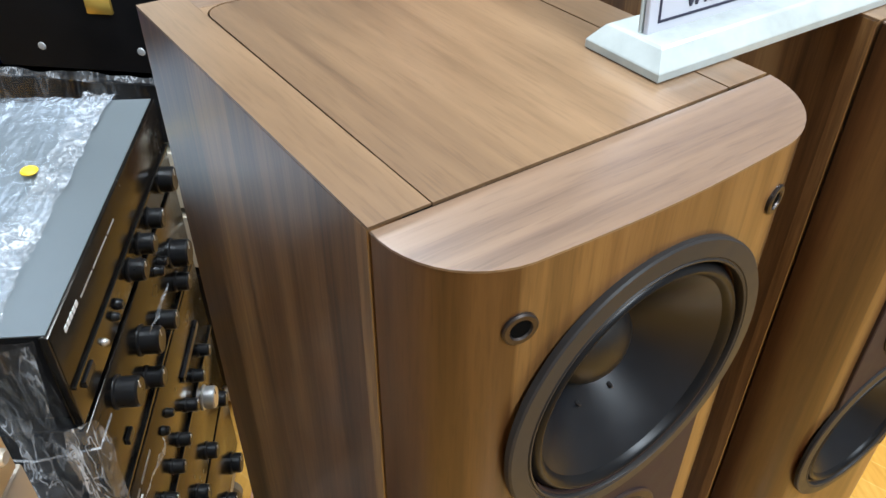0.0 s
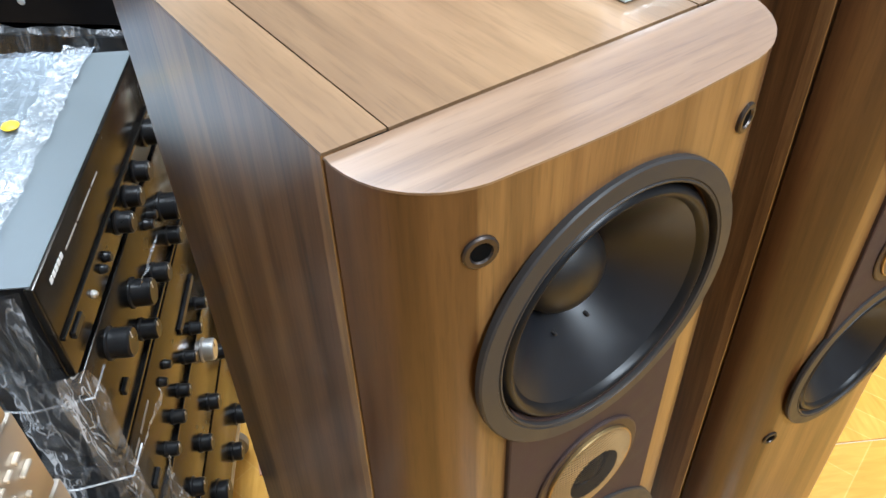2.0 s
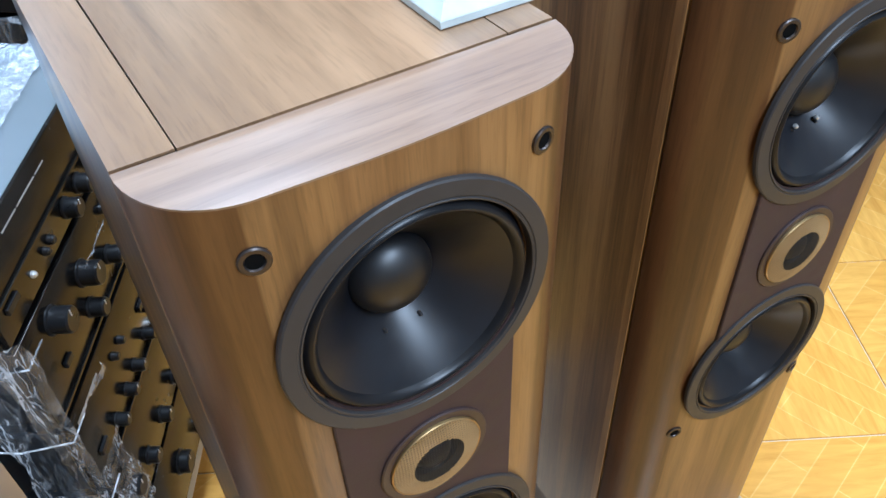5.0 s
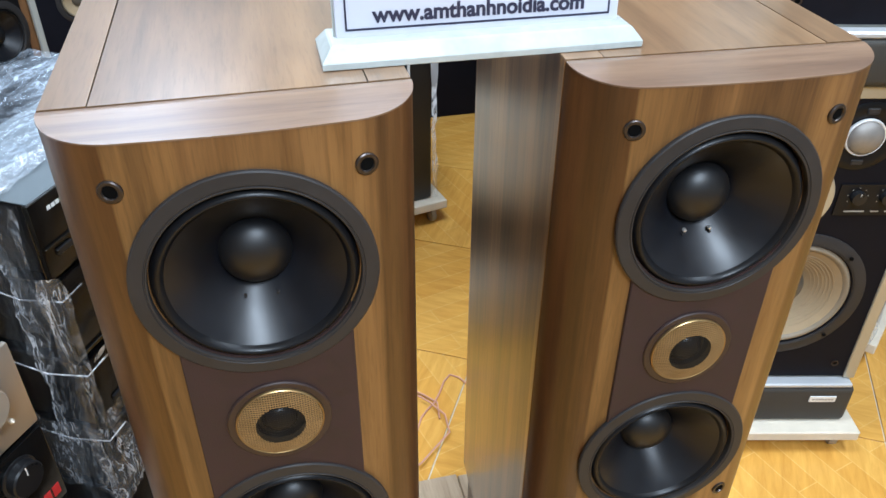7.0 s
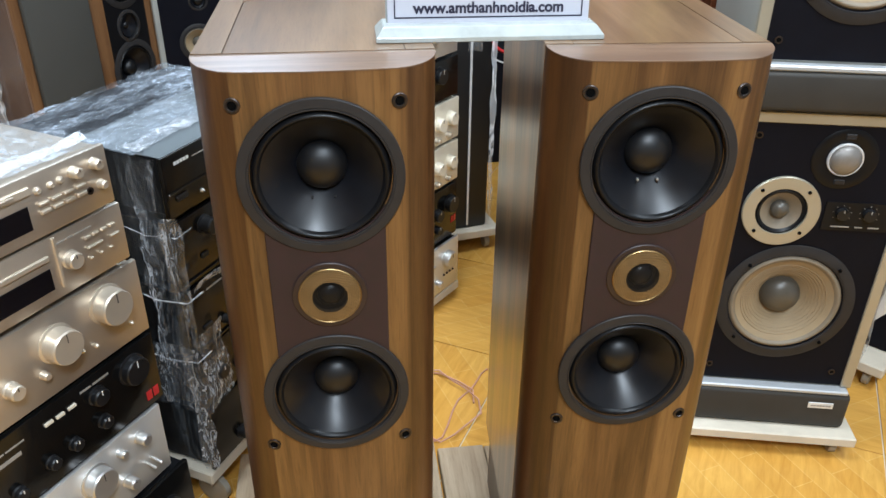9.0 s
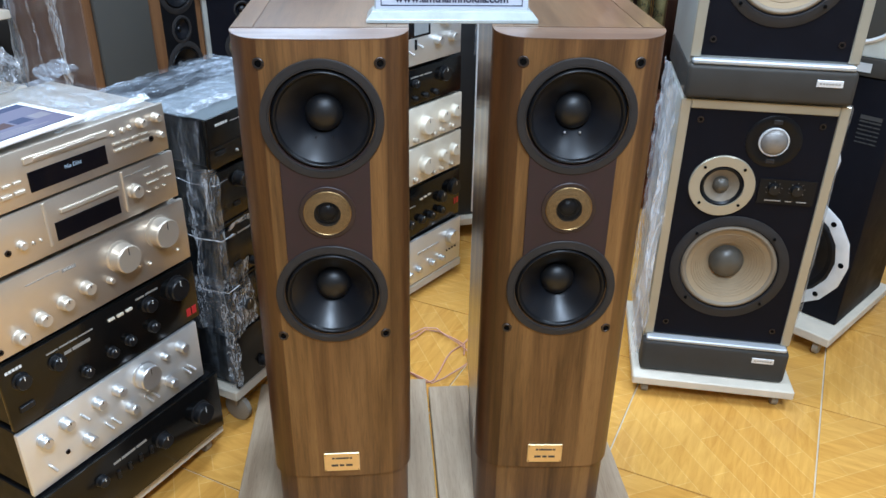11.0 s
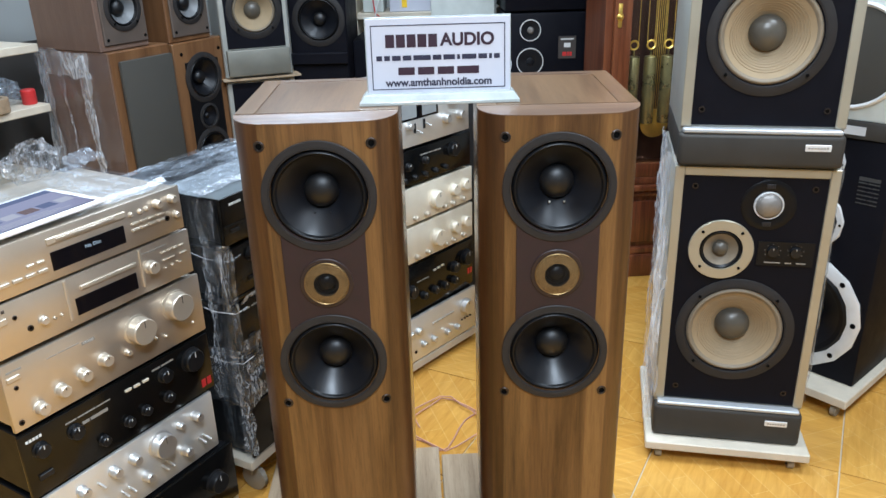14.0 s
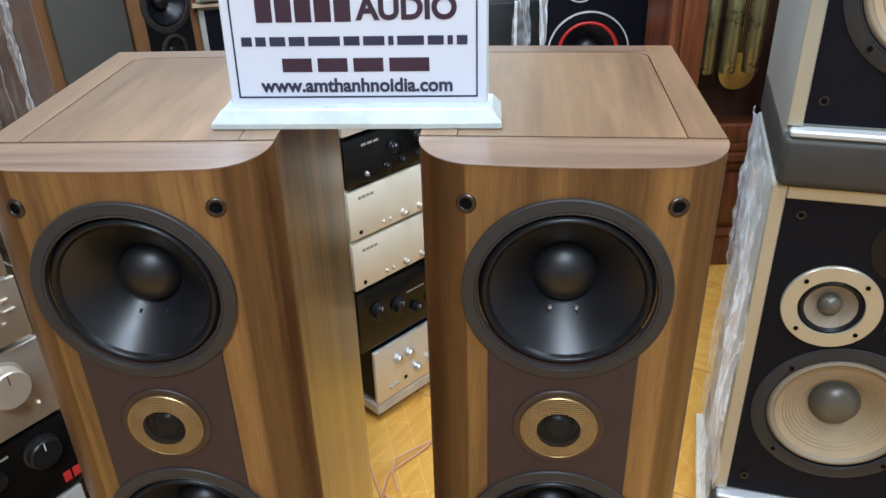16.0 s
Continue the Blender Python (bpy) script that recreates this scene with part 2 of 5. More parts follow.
black_face = paint("black_aluminium_face", (0.048, 0.044, 0.040), 0.22, 0.92, 0.15, 20.0, 0, 0, "x")
black_gloss = dull(paint("black_gloss_face", (0.005, 0.005, 0.005), 0.16, 0.0, 0.15, 20.0), 0.35)
vent_grey = paint("vent_grey", (0.16, 0.165, 0.17), 0.4, 0.4)
steel_blue = paint("steel_blue_grey", (0.135, 0.155, 0.165), 0.46, 0.35, 0.06, 14.0, 0, 0, "x")
meter_face = paint("meter_face", (0.30, 0.32, 0.33), 0.4)
# dark colour for the shadow and clutter behind the storage shelf
shelf_shade = paint("shelf_shadow_board", (0.06, 0.055, 0.05), 0.8)
clock_shade_wood = wood("clock_interior_wood", (0.016, 0.006, 0.003), (0.035, 0.012, 0.006), (0.06, 0.022, 0.01), "z", 0.4, 22.0)
black_case = paint("black_steel_case", (0.007, 0.007, 0.008), 0.4, 0.2, 0.15, 20.0, 0.06, 900.0)
black_knob = paint("black_knob", (0.012, 0.012, 0.013), 0.32, 0.1, 0.1, 40.0)
display_black = paint("display_window", (0.004, 0.004, 0.006), 0.08, 0, 0.05, 20.0)
mark_white = paint("printed_white", (0.75, 0.75, 0.73), 0.5)
mark_grey = paint("printed_grey", (0.30, 0.28, 0.25), 0.5)
mark_dark = paint("printed_dark", (0.06, 0.05, 0.045), 0.5)
mark_red = paint("red_mark", (0.55, 0.03, 0.03), 0.45)
display_glow = glow("display_glow", (0.7, 0.85, 0.95), 0.55)
acrylic_white = dull(paint("white_acrylic", (0.40, 0.43, 0.42), 0.16, 0, 0.12, 30.0, 0.05, 60.0), 0.4)
paper_white = paint("printed_card_white", (0.52, 0.53, 0.60), 0.35, 0, 0.02, 8.0)
ink_navy = paint("ink_navy", (0.02, 0.02, 0.045), 0.45)
ink_maroon = paint("ink_maroon", (0.028, 0.010, 0.022), 0.45)
steel_box = paint("metallic_silver_paint", (0.42, 0.42, 0.385), 0.4, 0.35, 0.06, 10.0, 0.04, 1200.0)
frame_champ = paint("champagne_frame", (0.41, 0.38, 0.30), 0.36, 0.5, 0.05, 10.0, 0, 0, "z")
baffle_black = paint("baffle_charcoal", (0.006, 0.006, 0.009), 0.5, 0, 0.1, 20.0, 0.12, 900.0)
base_taupe = paint("taupe_base", (0.045, 0.041, 0.036), 0.5, 0.1, 0.1, 14.0, 0.1, 1000.0)
trim_silver = paint("bright_trim", (0.46, 0.47, 0.48), 0.45, 0.4, 0.03, 20.0)
paper_cone = paint("tan_paper_cone", (0.30, 0.222, 0.128), 0.75, 0, 0.12, 14.0, 0.2, 250.0)
surround_tan = paint("tan_surround", (0.20, 0.16, 0.11), 0.6, 0, 0.1, 40.0)
dome_grey = paint("olive_dome", (0.085, 0.075, 0.06), 0.35, 0.1, 0.1, 30.0)
dome_mesh = paint("grey_mesh_dome", (0.24, 0.225, 0.21), 0.4, 0.5, 0.1, 60.0, 0.5, 1400.0)
white_wood = paint("white_painted_wood", (0.6, 0.53, 0.42), 0.55, 0, 0.12, 9.0, 0.2, 120.0)
plank = wood("pale_plank", (0.28, 0.195, 0.118), (0.37, 0.270, 0.172), (0.45, 0.340, 0.225), "y", 0.6, 18.0)
caster_grey = paint("caster_grey", (0.30, 0.27, 0.22), 0.5, 0.2)
wrap = clear_film("stretch_film", (0.80, 0.85, 0.90), 0.035, 0.13, (0.42, 0.62), 0.2, 44.0, (1, 1, 0.16), (25, 0, 0))
wrap_bunched = clear_film("bunched_film", (0.70, 0.72, 0.76), 0.11, 0.62, (0.36, 0.60), 0.2, 70.0, (1, 1, 0.2), (14, 0, 0))
wrap_top = clear_film("creased_top_film", (0.46, 0.52, 0.60), 0.24, 0.50, (0.34, 0.62), 0.18, 60.0, (0.35, 1, 1), (0, 0, 14))
wrap_milky = clear_film("milky_film", (0.62, 0.69, 0.78), 0.22, 0.4, (0.36, 0.62), 0.2, 30.0, (1, 0.45, 1), (0, 0, 30))
wrap_hanging = clear_film("hanging_film", (0.88, 0.90, 0.94), 0.34, 0.42, (0.3, 0.6), 0.22, 24.0, (1, 1, 0.16))
skirt_grey = paint("skirt_grey", (0.20, 0.195, 0.165), 0.45, 0.3, 0.08, 12.0, 0.06, 900.0)
wall_paint = paint("wall_paint", (0.34, 0.35, 0.34), 0.75, 0, 0.05, 2.0, 0.1, 90.0)
ceiling_paint = paint("ceiling_paint", (0.60, 0.60, 0.58), 0.8, 0, 0.03, 2.0)
rose_wood = wood("dark_red_wood", (0.055, 0.014, 0.007), (0.12, 0.035, 0.014), (0.2, 0.065, 0.026), "z", 0.28, 22.0, 0.4)
oak_brown = wood("orange_brown_veneer", (0.090, 0.040, 0.016), (0.145, 0.066, 0.026), (0.20, 0.098, 0.041), "z", 0.42, 14.0)
brown_board = wood("matt_brown_board", (0.135, 0.082, 0.060), (0.155, 0.096, 0.070), (0.178, 0.112, 0.082), "z", 0.55, 8.0)
grille_cloth = paint("grille_cloth_olive", (0.048, 0.044, 0.036), 0.85, 0, 0.08, 12.0, 0.4, 1500.0)
brass = paint("brass", (0.80, 0.54, 0.12), 0.36, 0.8, 0.08, 18.0)
brass_old = paint("aged_brass", (0.32, 0.27, 0.13), 0.3, 0.9, 0.15, 18.0)
white_frame = paint("pressed_white_frame", (0.72, 0.72, 0.72), 0.4, 0.3)
pale_grey_panel = paint("pale_grey_panel", (0.55, 0.58, 0.55), 0.6)
tablet_white = paint("tablet_white", (0.82, 0.82, 0.84), 0.2)
blue_plastic = paint("blue_plastic", (0.04, 0.05, 0.35), 0.3)
yellow_mark = paint("yellow_plastic", (0.85, 0.55, 0.02), 0.4)
cable_red = paint("pink_cable", (0.55, 0.28, 0.2), 0.4)

dull(hole_black, 0.02)
for m_ in (rubber, ring_grey, base_taupe):
    dull(m_, 0.2)
dull(black_case, 0.15)
dull(baffle_black, 0.08)
dull(cone_black, 0.34)
dull(black_knob, 0.3)
dull(veneer_front, 0.35)


def tile_material():
    m, nt, bsdf = nodes_of("wood_strip_tile")
    v = coords(nt, (1, 1, 1), (0, 0, 45), shift=False)
    b = nt.nodes.new("ShaderNodeTexBrick")
    b.offset = 0.5
    for key, val in (("Scale", 1.0), ("Mortar Size", 0.0022), ("Mortar Smooth", 1.0), ("Bias", 0.0), ("Brick Width", 0.25), ("Row Height", 0.0575)):
        b.inputs[key].default_value = val
    b.inputs["Color1"].default_value = (0.63, 0.325, 0.060, 1)
    b.inputs["Color2"].default_value = (0.69, 0.385, 0.085, 1)
    b.inputs["Mortar"].default_value = (0.72, 0.44, 0.125, 1)
    nt.links.new(v.outputs[0], b.inputs["Vector"])
    v2 = coords(nt, (60, 9, 9), (0, 0, 45))
    n = node(nt, "ShaderNodeTexNoise", Scale=1.0, Detail=4.0, Roughness=0.6, Distortion=0.5)
    nt.links.new(v2.outputs[0], n.inputs["Vector"])
    r = ramp(nt, [(0.3, (0.78, 0.72, 0.62)), (0.7, (1.0, 1.0, 1.0))])
    nt.links.new(n.outputs["Fac"], r.inputs[0])
    mul = nt.nodes.new("ShaderNodeMixRGB")
    mul.blend_type = "MULTIPLY"
    mul.inputs[0].default_value = 1.0
    nt.links.new(b.outputs["Color"], mul.inputs[1])
    nt.links.new(r.outputs[0], mul.inputs[2])
    nt.links.new(mul.outputs[0], bsdf.inputs["Base Color"])
    bsdf.inputs["Roughness"].default_value = 0.24
    return m


floor_tile = tile_material()
grout = paint("grey_grout", (0.55, 0.47, 0.33), 0.8, 0, 0.15, 20.0)


# ---- building helpers ----
def part(name, bm, material, parent, label="", smooth=True, m=None):
    me = bpy.data.meshes.new(name)
    bmesh.ops.recalc_face_normals(bm, faces=bm.faces)
    bm.to_mesh(me)
    bm.free()
    me.materials.append(material)
    if smooth:
        me.polygons.foreach_set("use_smooth", [True] * len(me.polygons))
        me.set_sharp_from_angle(angle=radians(35))
    ob = new(name, me)
    if parent is not None:
        ob.parent = parent
    if m is not None:
        ob.matrix_basis = m
    if label:
        tagged(ob, label)
    return ob


def thing(name, label, category, m, group="", kind=""):
    ob = new(name)
    ob.empty_display_size = 0.05
    ob.matrix_basis = m
    return tagged(ob, label, category, group, kind)


def box(x0, x1, y0, y1, z0, z1, bevel=0.0, seg=2, bm=None):
    bm = bm or bmesh.new()
    made = bmesh.ops.create_cube(bm, size=1.0)
    bmesh.ops.transform(bm, verts=made["verts"], matrix=Matrix.LocRotScale(((x0 + x1) / 2, (y0 + y1) / 2, (z0 + z1) / 2), None, (x1 - x0, y1 - y0, z1 - z0)))
    if bevel > 0:
        edges = list({e for v in made["verts"] for e in v.link_edges})
        bmesh.ops.bevel(bm, geom=edges, offset=bevel, segments=seg, profile=0.5, affect="EDGES")
    return bm


def lathe(profile, seg=48, bm=None, centre=(0, 0, 0), axis="y"):
    """Turns (radius, height) points round the axis; heights run along the axis."""
    bm = bm or bmesh.new()
    rings = []
    for r, h in profile:
        ring = []
        for k in range(seg if r > 1e-6 else 1):
            a = 2 * math.pi * k / seg
            c, s = r * math.cos(a), r * math.sin(a)
            p = (c, h, s) if axis == "y" else (c, s, h) if axis == "z" else (h, c, s)
            ring.append(bm.verts.new(Vector(p) + Vector(centre)))
        rings.append(ring)
    for a, b in zip(rings, rings[1:]):
        for k in range(seg):
            q = [a[k % len(a)], a[(k + 1) % len(a)], b[(k + 1) % len(b)], b[k % len(b)]]
            q = list(dict.fromkeys(q))
            if len(q) > 2:
                bm.faces.new(q)
    return bm


def prism(outline, z0, z1, bevel=0.0, bm=None):
    """An upright prism on an outline of (x, y) points."""
    bm = bm or bmesh.new()
    low = [bm.verts.new((x, y, z0)) for x, y in outline]
    high = [bm.verts.new((x, y, z1)) for x, y in outline]
    n = len(outline)
    bm.faces.new(low[::-1])
    top = bm.faces.new(high)
    for k in range(n):
        bm.faces.new((low[k], low[(k + 1) % n], high[(k + 1) % n], high[k]))
    if bevel:
        bmesh.ops.bevel(bm, geom=list(top.edges), offset=bevel, segments=2, profile=0.5, affect="EDGES")
    return bm


def tube(points, r, seg=8, bm=None):
    """A round bar or cable along the points."""
    bm = bm or bmesh.new()
    pts = [Vector(p) for p in points]
    rings = []
    for k, p in enumerate(pts):
        t = (pts[min(k + 1, len(pts) - 1)] - pts[max(k - 1, 0)]).normalized()
        a = t.orthogonal().normalized() if k == 0 else (side - side.project(t)).normalized()
        side = a
        b = t.cross(a)
        rings.append([bm.verts.new(p + r * (math.cos(2 * math.pi * j / seg) * a + math.sin(2 * math.pi * j / seg) * b)) for j in range(seg)])
    for u, v in zip(rings, rings[1:]):
        for j in range(seg):
            bm.faces.new((u[j], u[(j + 1) % seg], v[(j + 1) % seg], v[j]))
    bm.faces.new(rings[0][::-1])
    bm.faces.new(rings[-1])
    return bm


def text_part(name, words, size, material, parent, m, label="", extrude=0.0004, bold=0.0):
    cu = bpy.data.curves.new(name, "FONT")
    cu.body, cu.size, cu.align_x, cu.align_y, cu.extrude = words, size, "CENTER", "CENTER", extrude
    cu.offset = bold
    tmp = bpy.data.objects.new(name, cu)
    me = bpy.data.meshes.new_from_object(tmp)
    bpy.data.objects.remove(tmp)
    me.name = name
    me.materials.clear()
    me.materials.append(material)
    ob = new(name, me)
    ob.parent, ob.matrix_basis = parent, m
    return tagged(ob, label) if label else ob


def bars(name, material, parent, x0, x1, z, height, y, widths, gap=0.3, split=False):
    """A row of plain bars in place of writing."""
    bm, x = bmesh.new(), x0
    total = sum(widths) + gap * (len(widths) - 1)
    for w in widths:
        w *= (x1 - x0) / total
        box(x, x + w, y, y + 0.0006, z - height / 2, z + height / 2, bm=bm)
        if split:
            part(name, bm, material, parent, smooth=False)
            bm = bmesh.new()
        x += w + gap * (x1 - x0) / total
    return None if split else part(name, bm, material, parent, smooth=False)


def cut_round(ob, holes):
    """Bores round holes along local y through a part: (x, z, radius, y from, y to)."""
    for x, z, r, y0, y1 in holes:
        bm = lathe([(0, y0), (r, y0), (r, y1), (0, y1)], 72, centre=(x, 0, z))
        bmesh.ops.recalc_face_normals(bm, faces=bm.faces)
        me = bpy.data.meshes.new("cutter")
        bm.to_mesh(me)
        bm.free()
        cutter = new("cutter", me)
        keep_parent, keep_m = ob.parent, ob.matrix_basis.copy()
        ob.parent = None
        ob.matrix_basis = Matrix()
        mod = ob.modifiers.new("bore", "BOOLEAN")
        mod.operation, mod.object, mod.solver = "DIFFERENCE", cutter, "EXACT"
        bpy.context.view_layer.update()
        done = bpy.data.meshes.new_from_object(ob.evaluated_get(bpy.context.evaluated_depsgraph_get()))
        ob.modifiers.clear()
        done.name = ob.data.name
        ob.data = done
        ob.parent, ob.matrix_basis = keep_parent, keep_m
        bpy.data.objects.remove(cutter)
    return ob


# ---- floor, walls, ceiling ----
TILE = 0.488
room = Matrix.Rotation(radians(ROOM_YAW), 4, "Z")      # room axes: x across the aisle, y along the amplifier row


def wall(name, x0, x1, y0, y1, z0, z1, material):
    ob = part(name, box(x0, x1, y0, y1, z0, z1), material, None, smooth=False, m=room)
    return tagged(ob, "plain pale painted wall", "wall", kind="structure")


X0, X1, Y0, Y1 = -2.3, 3.6, -3.4, 3.9
floor = part("floor", box(X0 - 0.2, X1 + 0.2, Y0 - 0.2, Y1 + 0.2, -0.12, -0.004), grout, None, smooth=False, m=room)
tagged(floor, "pale grout bed under glossy wood-strip pattern tiles", "floor", kind="structure")
wall("wall_west", X0 - 0.15, X0, Y0, Y1, -0.004, CEILING, wall_paint)
wall("wall_east", X1, X1 + 0.15, Y0, Y1, -0.004, CEILING, wall_paint)
wall("wall_north", X0 - 0.15, X1 + 0.15, Y1, Y1 + 0.15, -0.004, CEILING, wall_paint)
wall("wall_south", X0 - 0.15, X1 + 0.15, Y0 - 0.15, Y0, -0.004, CEILING, wall_paint)
tagged(part("ceiling", box(X0 - 0.15, X1 + 0.15, Y0 - 0.15, Y1 + 0.15, CEILING, CEILING + 0.1), ceiling_paint, None, smooth=False, m=room),
       "plain white painted ceiling", "ceiling", kind="structure")


def at(x, y, z=0.0, yaw=0.0):
    return pose(x, y, z, 0, 0, yaw)


# ---- drivers ----
def screws(parent, r, y, count, size, material, start=45.0, centre=(0, 0)):
    for k in range(count):
        a = radians(start + 360.0 * k / count)
        part("screw", lathe([(0, -0.002), (size * 0.8, -0.002), (size, 0.0), (size, 0.002)], 12), material, parent,
             m=Matrix.Translation((r * math.cos(a), y, r * math.sin(a))))


def woofer(parent, x, z, r, y=0.0, cone=None, surround=None, cap=None, ring=None, r_cap=0.028, depth=0.04, holes=0, cap_out=0.012, name="woofer", flat_ring=0.22, bumps=False, proud=0.0):
    """A cone driver: raised ring, half-round surround, sloped cone and dust cap, all turned on one axis."""
    cone, surround, cap, ring = cone or cone_black, surround or rubber, cap or cap_black, ring or ring_grey
    ri = r * (1 - flat_ring)
    rs = ri * 0.86
    rear, y = y + 0.002, y - proud
    base = part(name, lathe([(r, rear), (r, y + proud * 0.3 - 0.0010), (r - 0.0012, y - 0.0018), (ri + 0.0036, y - 0.0024), (ri + 0.0030, y - 0.0016), (ri + 0.0022, y - 0.0016), (ri + 0.0016, y - 0.0026), (ri + 0.0004, y - 0.0022), (ri, y - 0.001), (ri, y + 0.008)], 72),
                ring, parent, m=Matrix.Translation((x, 0, z)))
    prof = []
    for k in range(9):
        a = math.pi * k / 8
        prof.append((ri - 0.002 - (ri - 0.002 - rs) * k / 8, y + 0.0045 - 0.006 * math.sin(a)))
    part("surround", lathe([(ri + 0.0005, y + 0.009), (ri - 0.0018, y + 0.007)] + prof + [(rs - 0.001, y + 0.006)], 72), surround, base)
    prof = []
    for k in range(10):
        f = k / 9
        prof.append((rs - (rs - r_cap * 0.9) * f, y + 0.004 + depth * (0.85 * f + 0.15 * f * f)))
    part("cone", lathe(prof, 72), cone, base)
    prof = []
    yc = y + 0.004 + depth * (1 - 0.04)
    for k in range(9):
        a = math.pi / 2 * k / 8
        prof.append((r_cap * math.cos(a), yc - cap_out - (r_cap * 0.72) * math.sin(a) + 0.0))
    part("dust_cap", lathe([(r_cap, yc + 0.004)] + prof, 48), cap, base)
    if bumps:
        for q in (-1, 1):
            rr = r_cap + 0.011
            f = (rs - rr) / (rs - r_cap * 0.9)
            part("terminal", lathe([(0, -0.004), (0.0012, -0.003), (0.0017, 0.001)], 12), ring, base, m=Matrix.Translation((q * 0.0145, y + 0.004 + depth * (0.85 * f + 0.15 * f * f), -rr * 0.93)))
    if holes:
        screws(base, r - (r - ri) * 0.55, y - 0.0078, holes, 0.004, hole_black)
    return base


# ---- the two floor-standing towers ----
HALF, SEAM, BACK, TOP, FOOT = 0.146, 0.0595, 0.3965, 1.124, 0.200
TOWER_Y = 0.1985


def tower_outline(inset=0.0, front_from=SEAM):
    """Front part of the tower's plan: rounded corners and a faintly bowed front."""
    pts = []
    h = HALF - inset
    rx, ry = 0.062, front_from - 0.003
    for k in range(13):
        a = math.pi / 2 * k / 12
        pts.append((-h + rx * (1 - math.cos(a)), front_from - (ry - inset) * math.sin(a) ** 0.92))
    for k in range(1, 8):
        f = k / 8
        x = -h + rx + (2 * h - 2 * rx) * f
        pts.append((x, 0.003 + inset - 0.003 * math.sin(math.pi * f)))
    left = [p for p in pts[:13]]
    pts += [(-x, y) for x, y in reversed(left)]
    return pts


def slope_front(bm, drop=0.0065):
    """Lets the top of a front piece fall gently towards the front."""
    for v in bm.verts:
        if v.co.z > TOP - 0.01 and v.co.y < SEAM:
            v.co.z -= drop * (SEAM - v.co.y) / SEAM
    return bm


def tower():
    t = thing("tower_speaker", "tall walnut-veneer floor-standing loudspeaker with rounded front edges, standing on pale planks", "loudspeaker", at(0, TOWER_Y), "pair of walnut towers")
    g = 0.0013
    bores = [(0.0, 0.985, 0.0868, -0.02, 0.058), (0.0, 0.648, 0.0868, -0.02, 0.058), (0.0, 0.816, 0.039, -0.02, 0.03)]
    cut_round(part("cabinet_core", prism([(-HALF + 0.009, BACK - 0.004), (-HALF + 0.009, SEAM)] + tower_outline(0.009)[1:-1] + [(HALF - 0.009, SEAM), (HALF - 0.009, BACK - 0.004)], FOOT + 0.002, TOP - 0.009), gap_black, t, smooth=False), bores)
    for s in (-1, 1):
        x0, x1 = sorted((s * HALF, s * (HALF - 0.02)))
        part("side_panel", box(x0, x1, SEAM + 0.0022, BACK, FOOT, TOP - 0.0017, 0.0006, 1), veneer_up, t)
    part("back_panel", box(-HALF + 0.021, HALF - 0.021, BACK - 0.012, BACK - 0.001, FOOT, TOP - 0.003), veneer_up, t)
    body = prism([(-HALF + 0.012, SEAM - g)] + [(x, min(y, SEAM - g)) for x, y in tower_outline()] + [(HALF - 0.012, SEAM - g)], FOOT, TOP - 0.0015)
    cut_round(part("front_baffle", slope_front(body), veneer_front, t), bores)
    cap = prism([(x, min(y, SEAM - g)) for x, y in tower_outline(-0.0006)], TOP - 0.0014, TOP, 0.0005)
    part("front_cap", slope_front(cap), veneer_cross, t, "horizontal-grain rounded walnut cap")
    ix, iy = HALF - 0.036, BACK - 0.032
    for s in (-1, 1):
        x0, x1 = sorted((s * HALF, s * (ix + 0.0004)))
        part("top_edge_strip", box(x0, x1, SEAM + g, BACK, TOP - 0.0016, TOP, 0.0, 1), veneer_deep, t, smooth=False)
    part("top_edge_strip", box(-ix - 0.0002, ix + 0.0002, iy + 0.0004, BACK, TOP - 0.0016, TOP, 0.0, 1), veneer_cross, t, smooth=False)
    for s in (-1, 1):
        fillet = [(s * (ix + 0.0002), iy + 0.0002)]
        for k in range(9):
            a = math.pi / 2 * k / 8
            fillet.append((s * (ix - 0.0213 + 0.0215 * math.cos(a)), iy - 0.0213 + 0.0215 * math.sin(a)))
        part("corner_fillet", prism(fillet, TOP - 0.0016, TOP - 0.0001), veneer_deep, t, smooth=False)
    out = [(-ix + g * 0.5, SEAM + g), (ix - g * 0.5, SEAM + g)]
    for k in range(7):
        a = math.pi / 2 * k / 6
        out.append((ix - g - 0.02 + 0.02 * math.cos(a), iy - g - 0.02 + 0.02 * math.sin(a)))
    for k in range(7):
        a = math.pi / 2 * (1 + k / 6)
        out.append((-ix + g + 0.02 + 0.02 * math.cos(a), iy - g - 0.02 + 0.02 * math.sin(a)))
    part("top_panel", prism(out, TOP - 0.0022, TOP - 0.0002), veneer_deep, t)
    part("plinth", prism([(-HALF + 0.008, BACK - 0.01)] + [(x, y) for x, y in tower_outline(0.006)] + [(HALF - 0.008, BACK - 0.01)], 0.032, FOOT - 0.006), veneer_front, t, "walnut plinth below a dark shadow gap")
    cut_round(part("driver_panel", box(-0.0765, 0.0765, -0.0016, 0.02, 0.66, 0.98, 0.001, 1), burgundy, t, "dark burgundy felt panel"), bores)
    woofer(t, 0.0, 0.984, 0.1030, -0.001, r_cap=0.0325, depth=0.046, flat_ring=0.15, bumps=True, cap_out=0.001, proud=0.0012)
    woofer(t, 0.0, 0.647, 0.1030, -0.001, r_cap=0.0325, depth=0.046, flat_ring=0.15, cap_out=0.001, proud=0.0012)
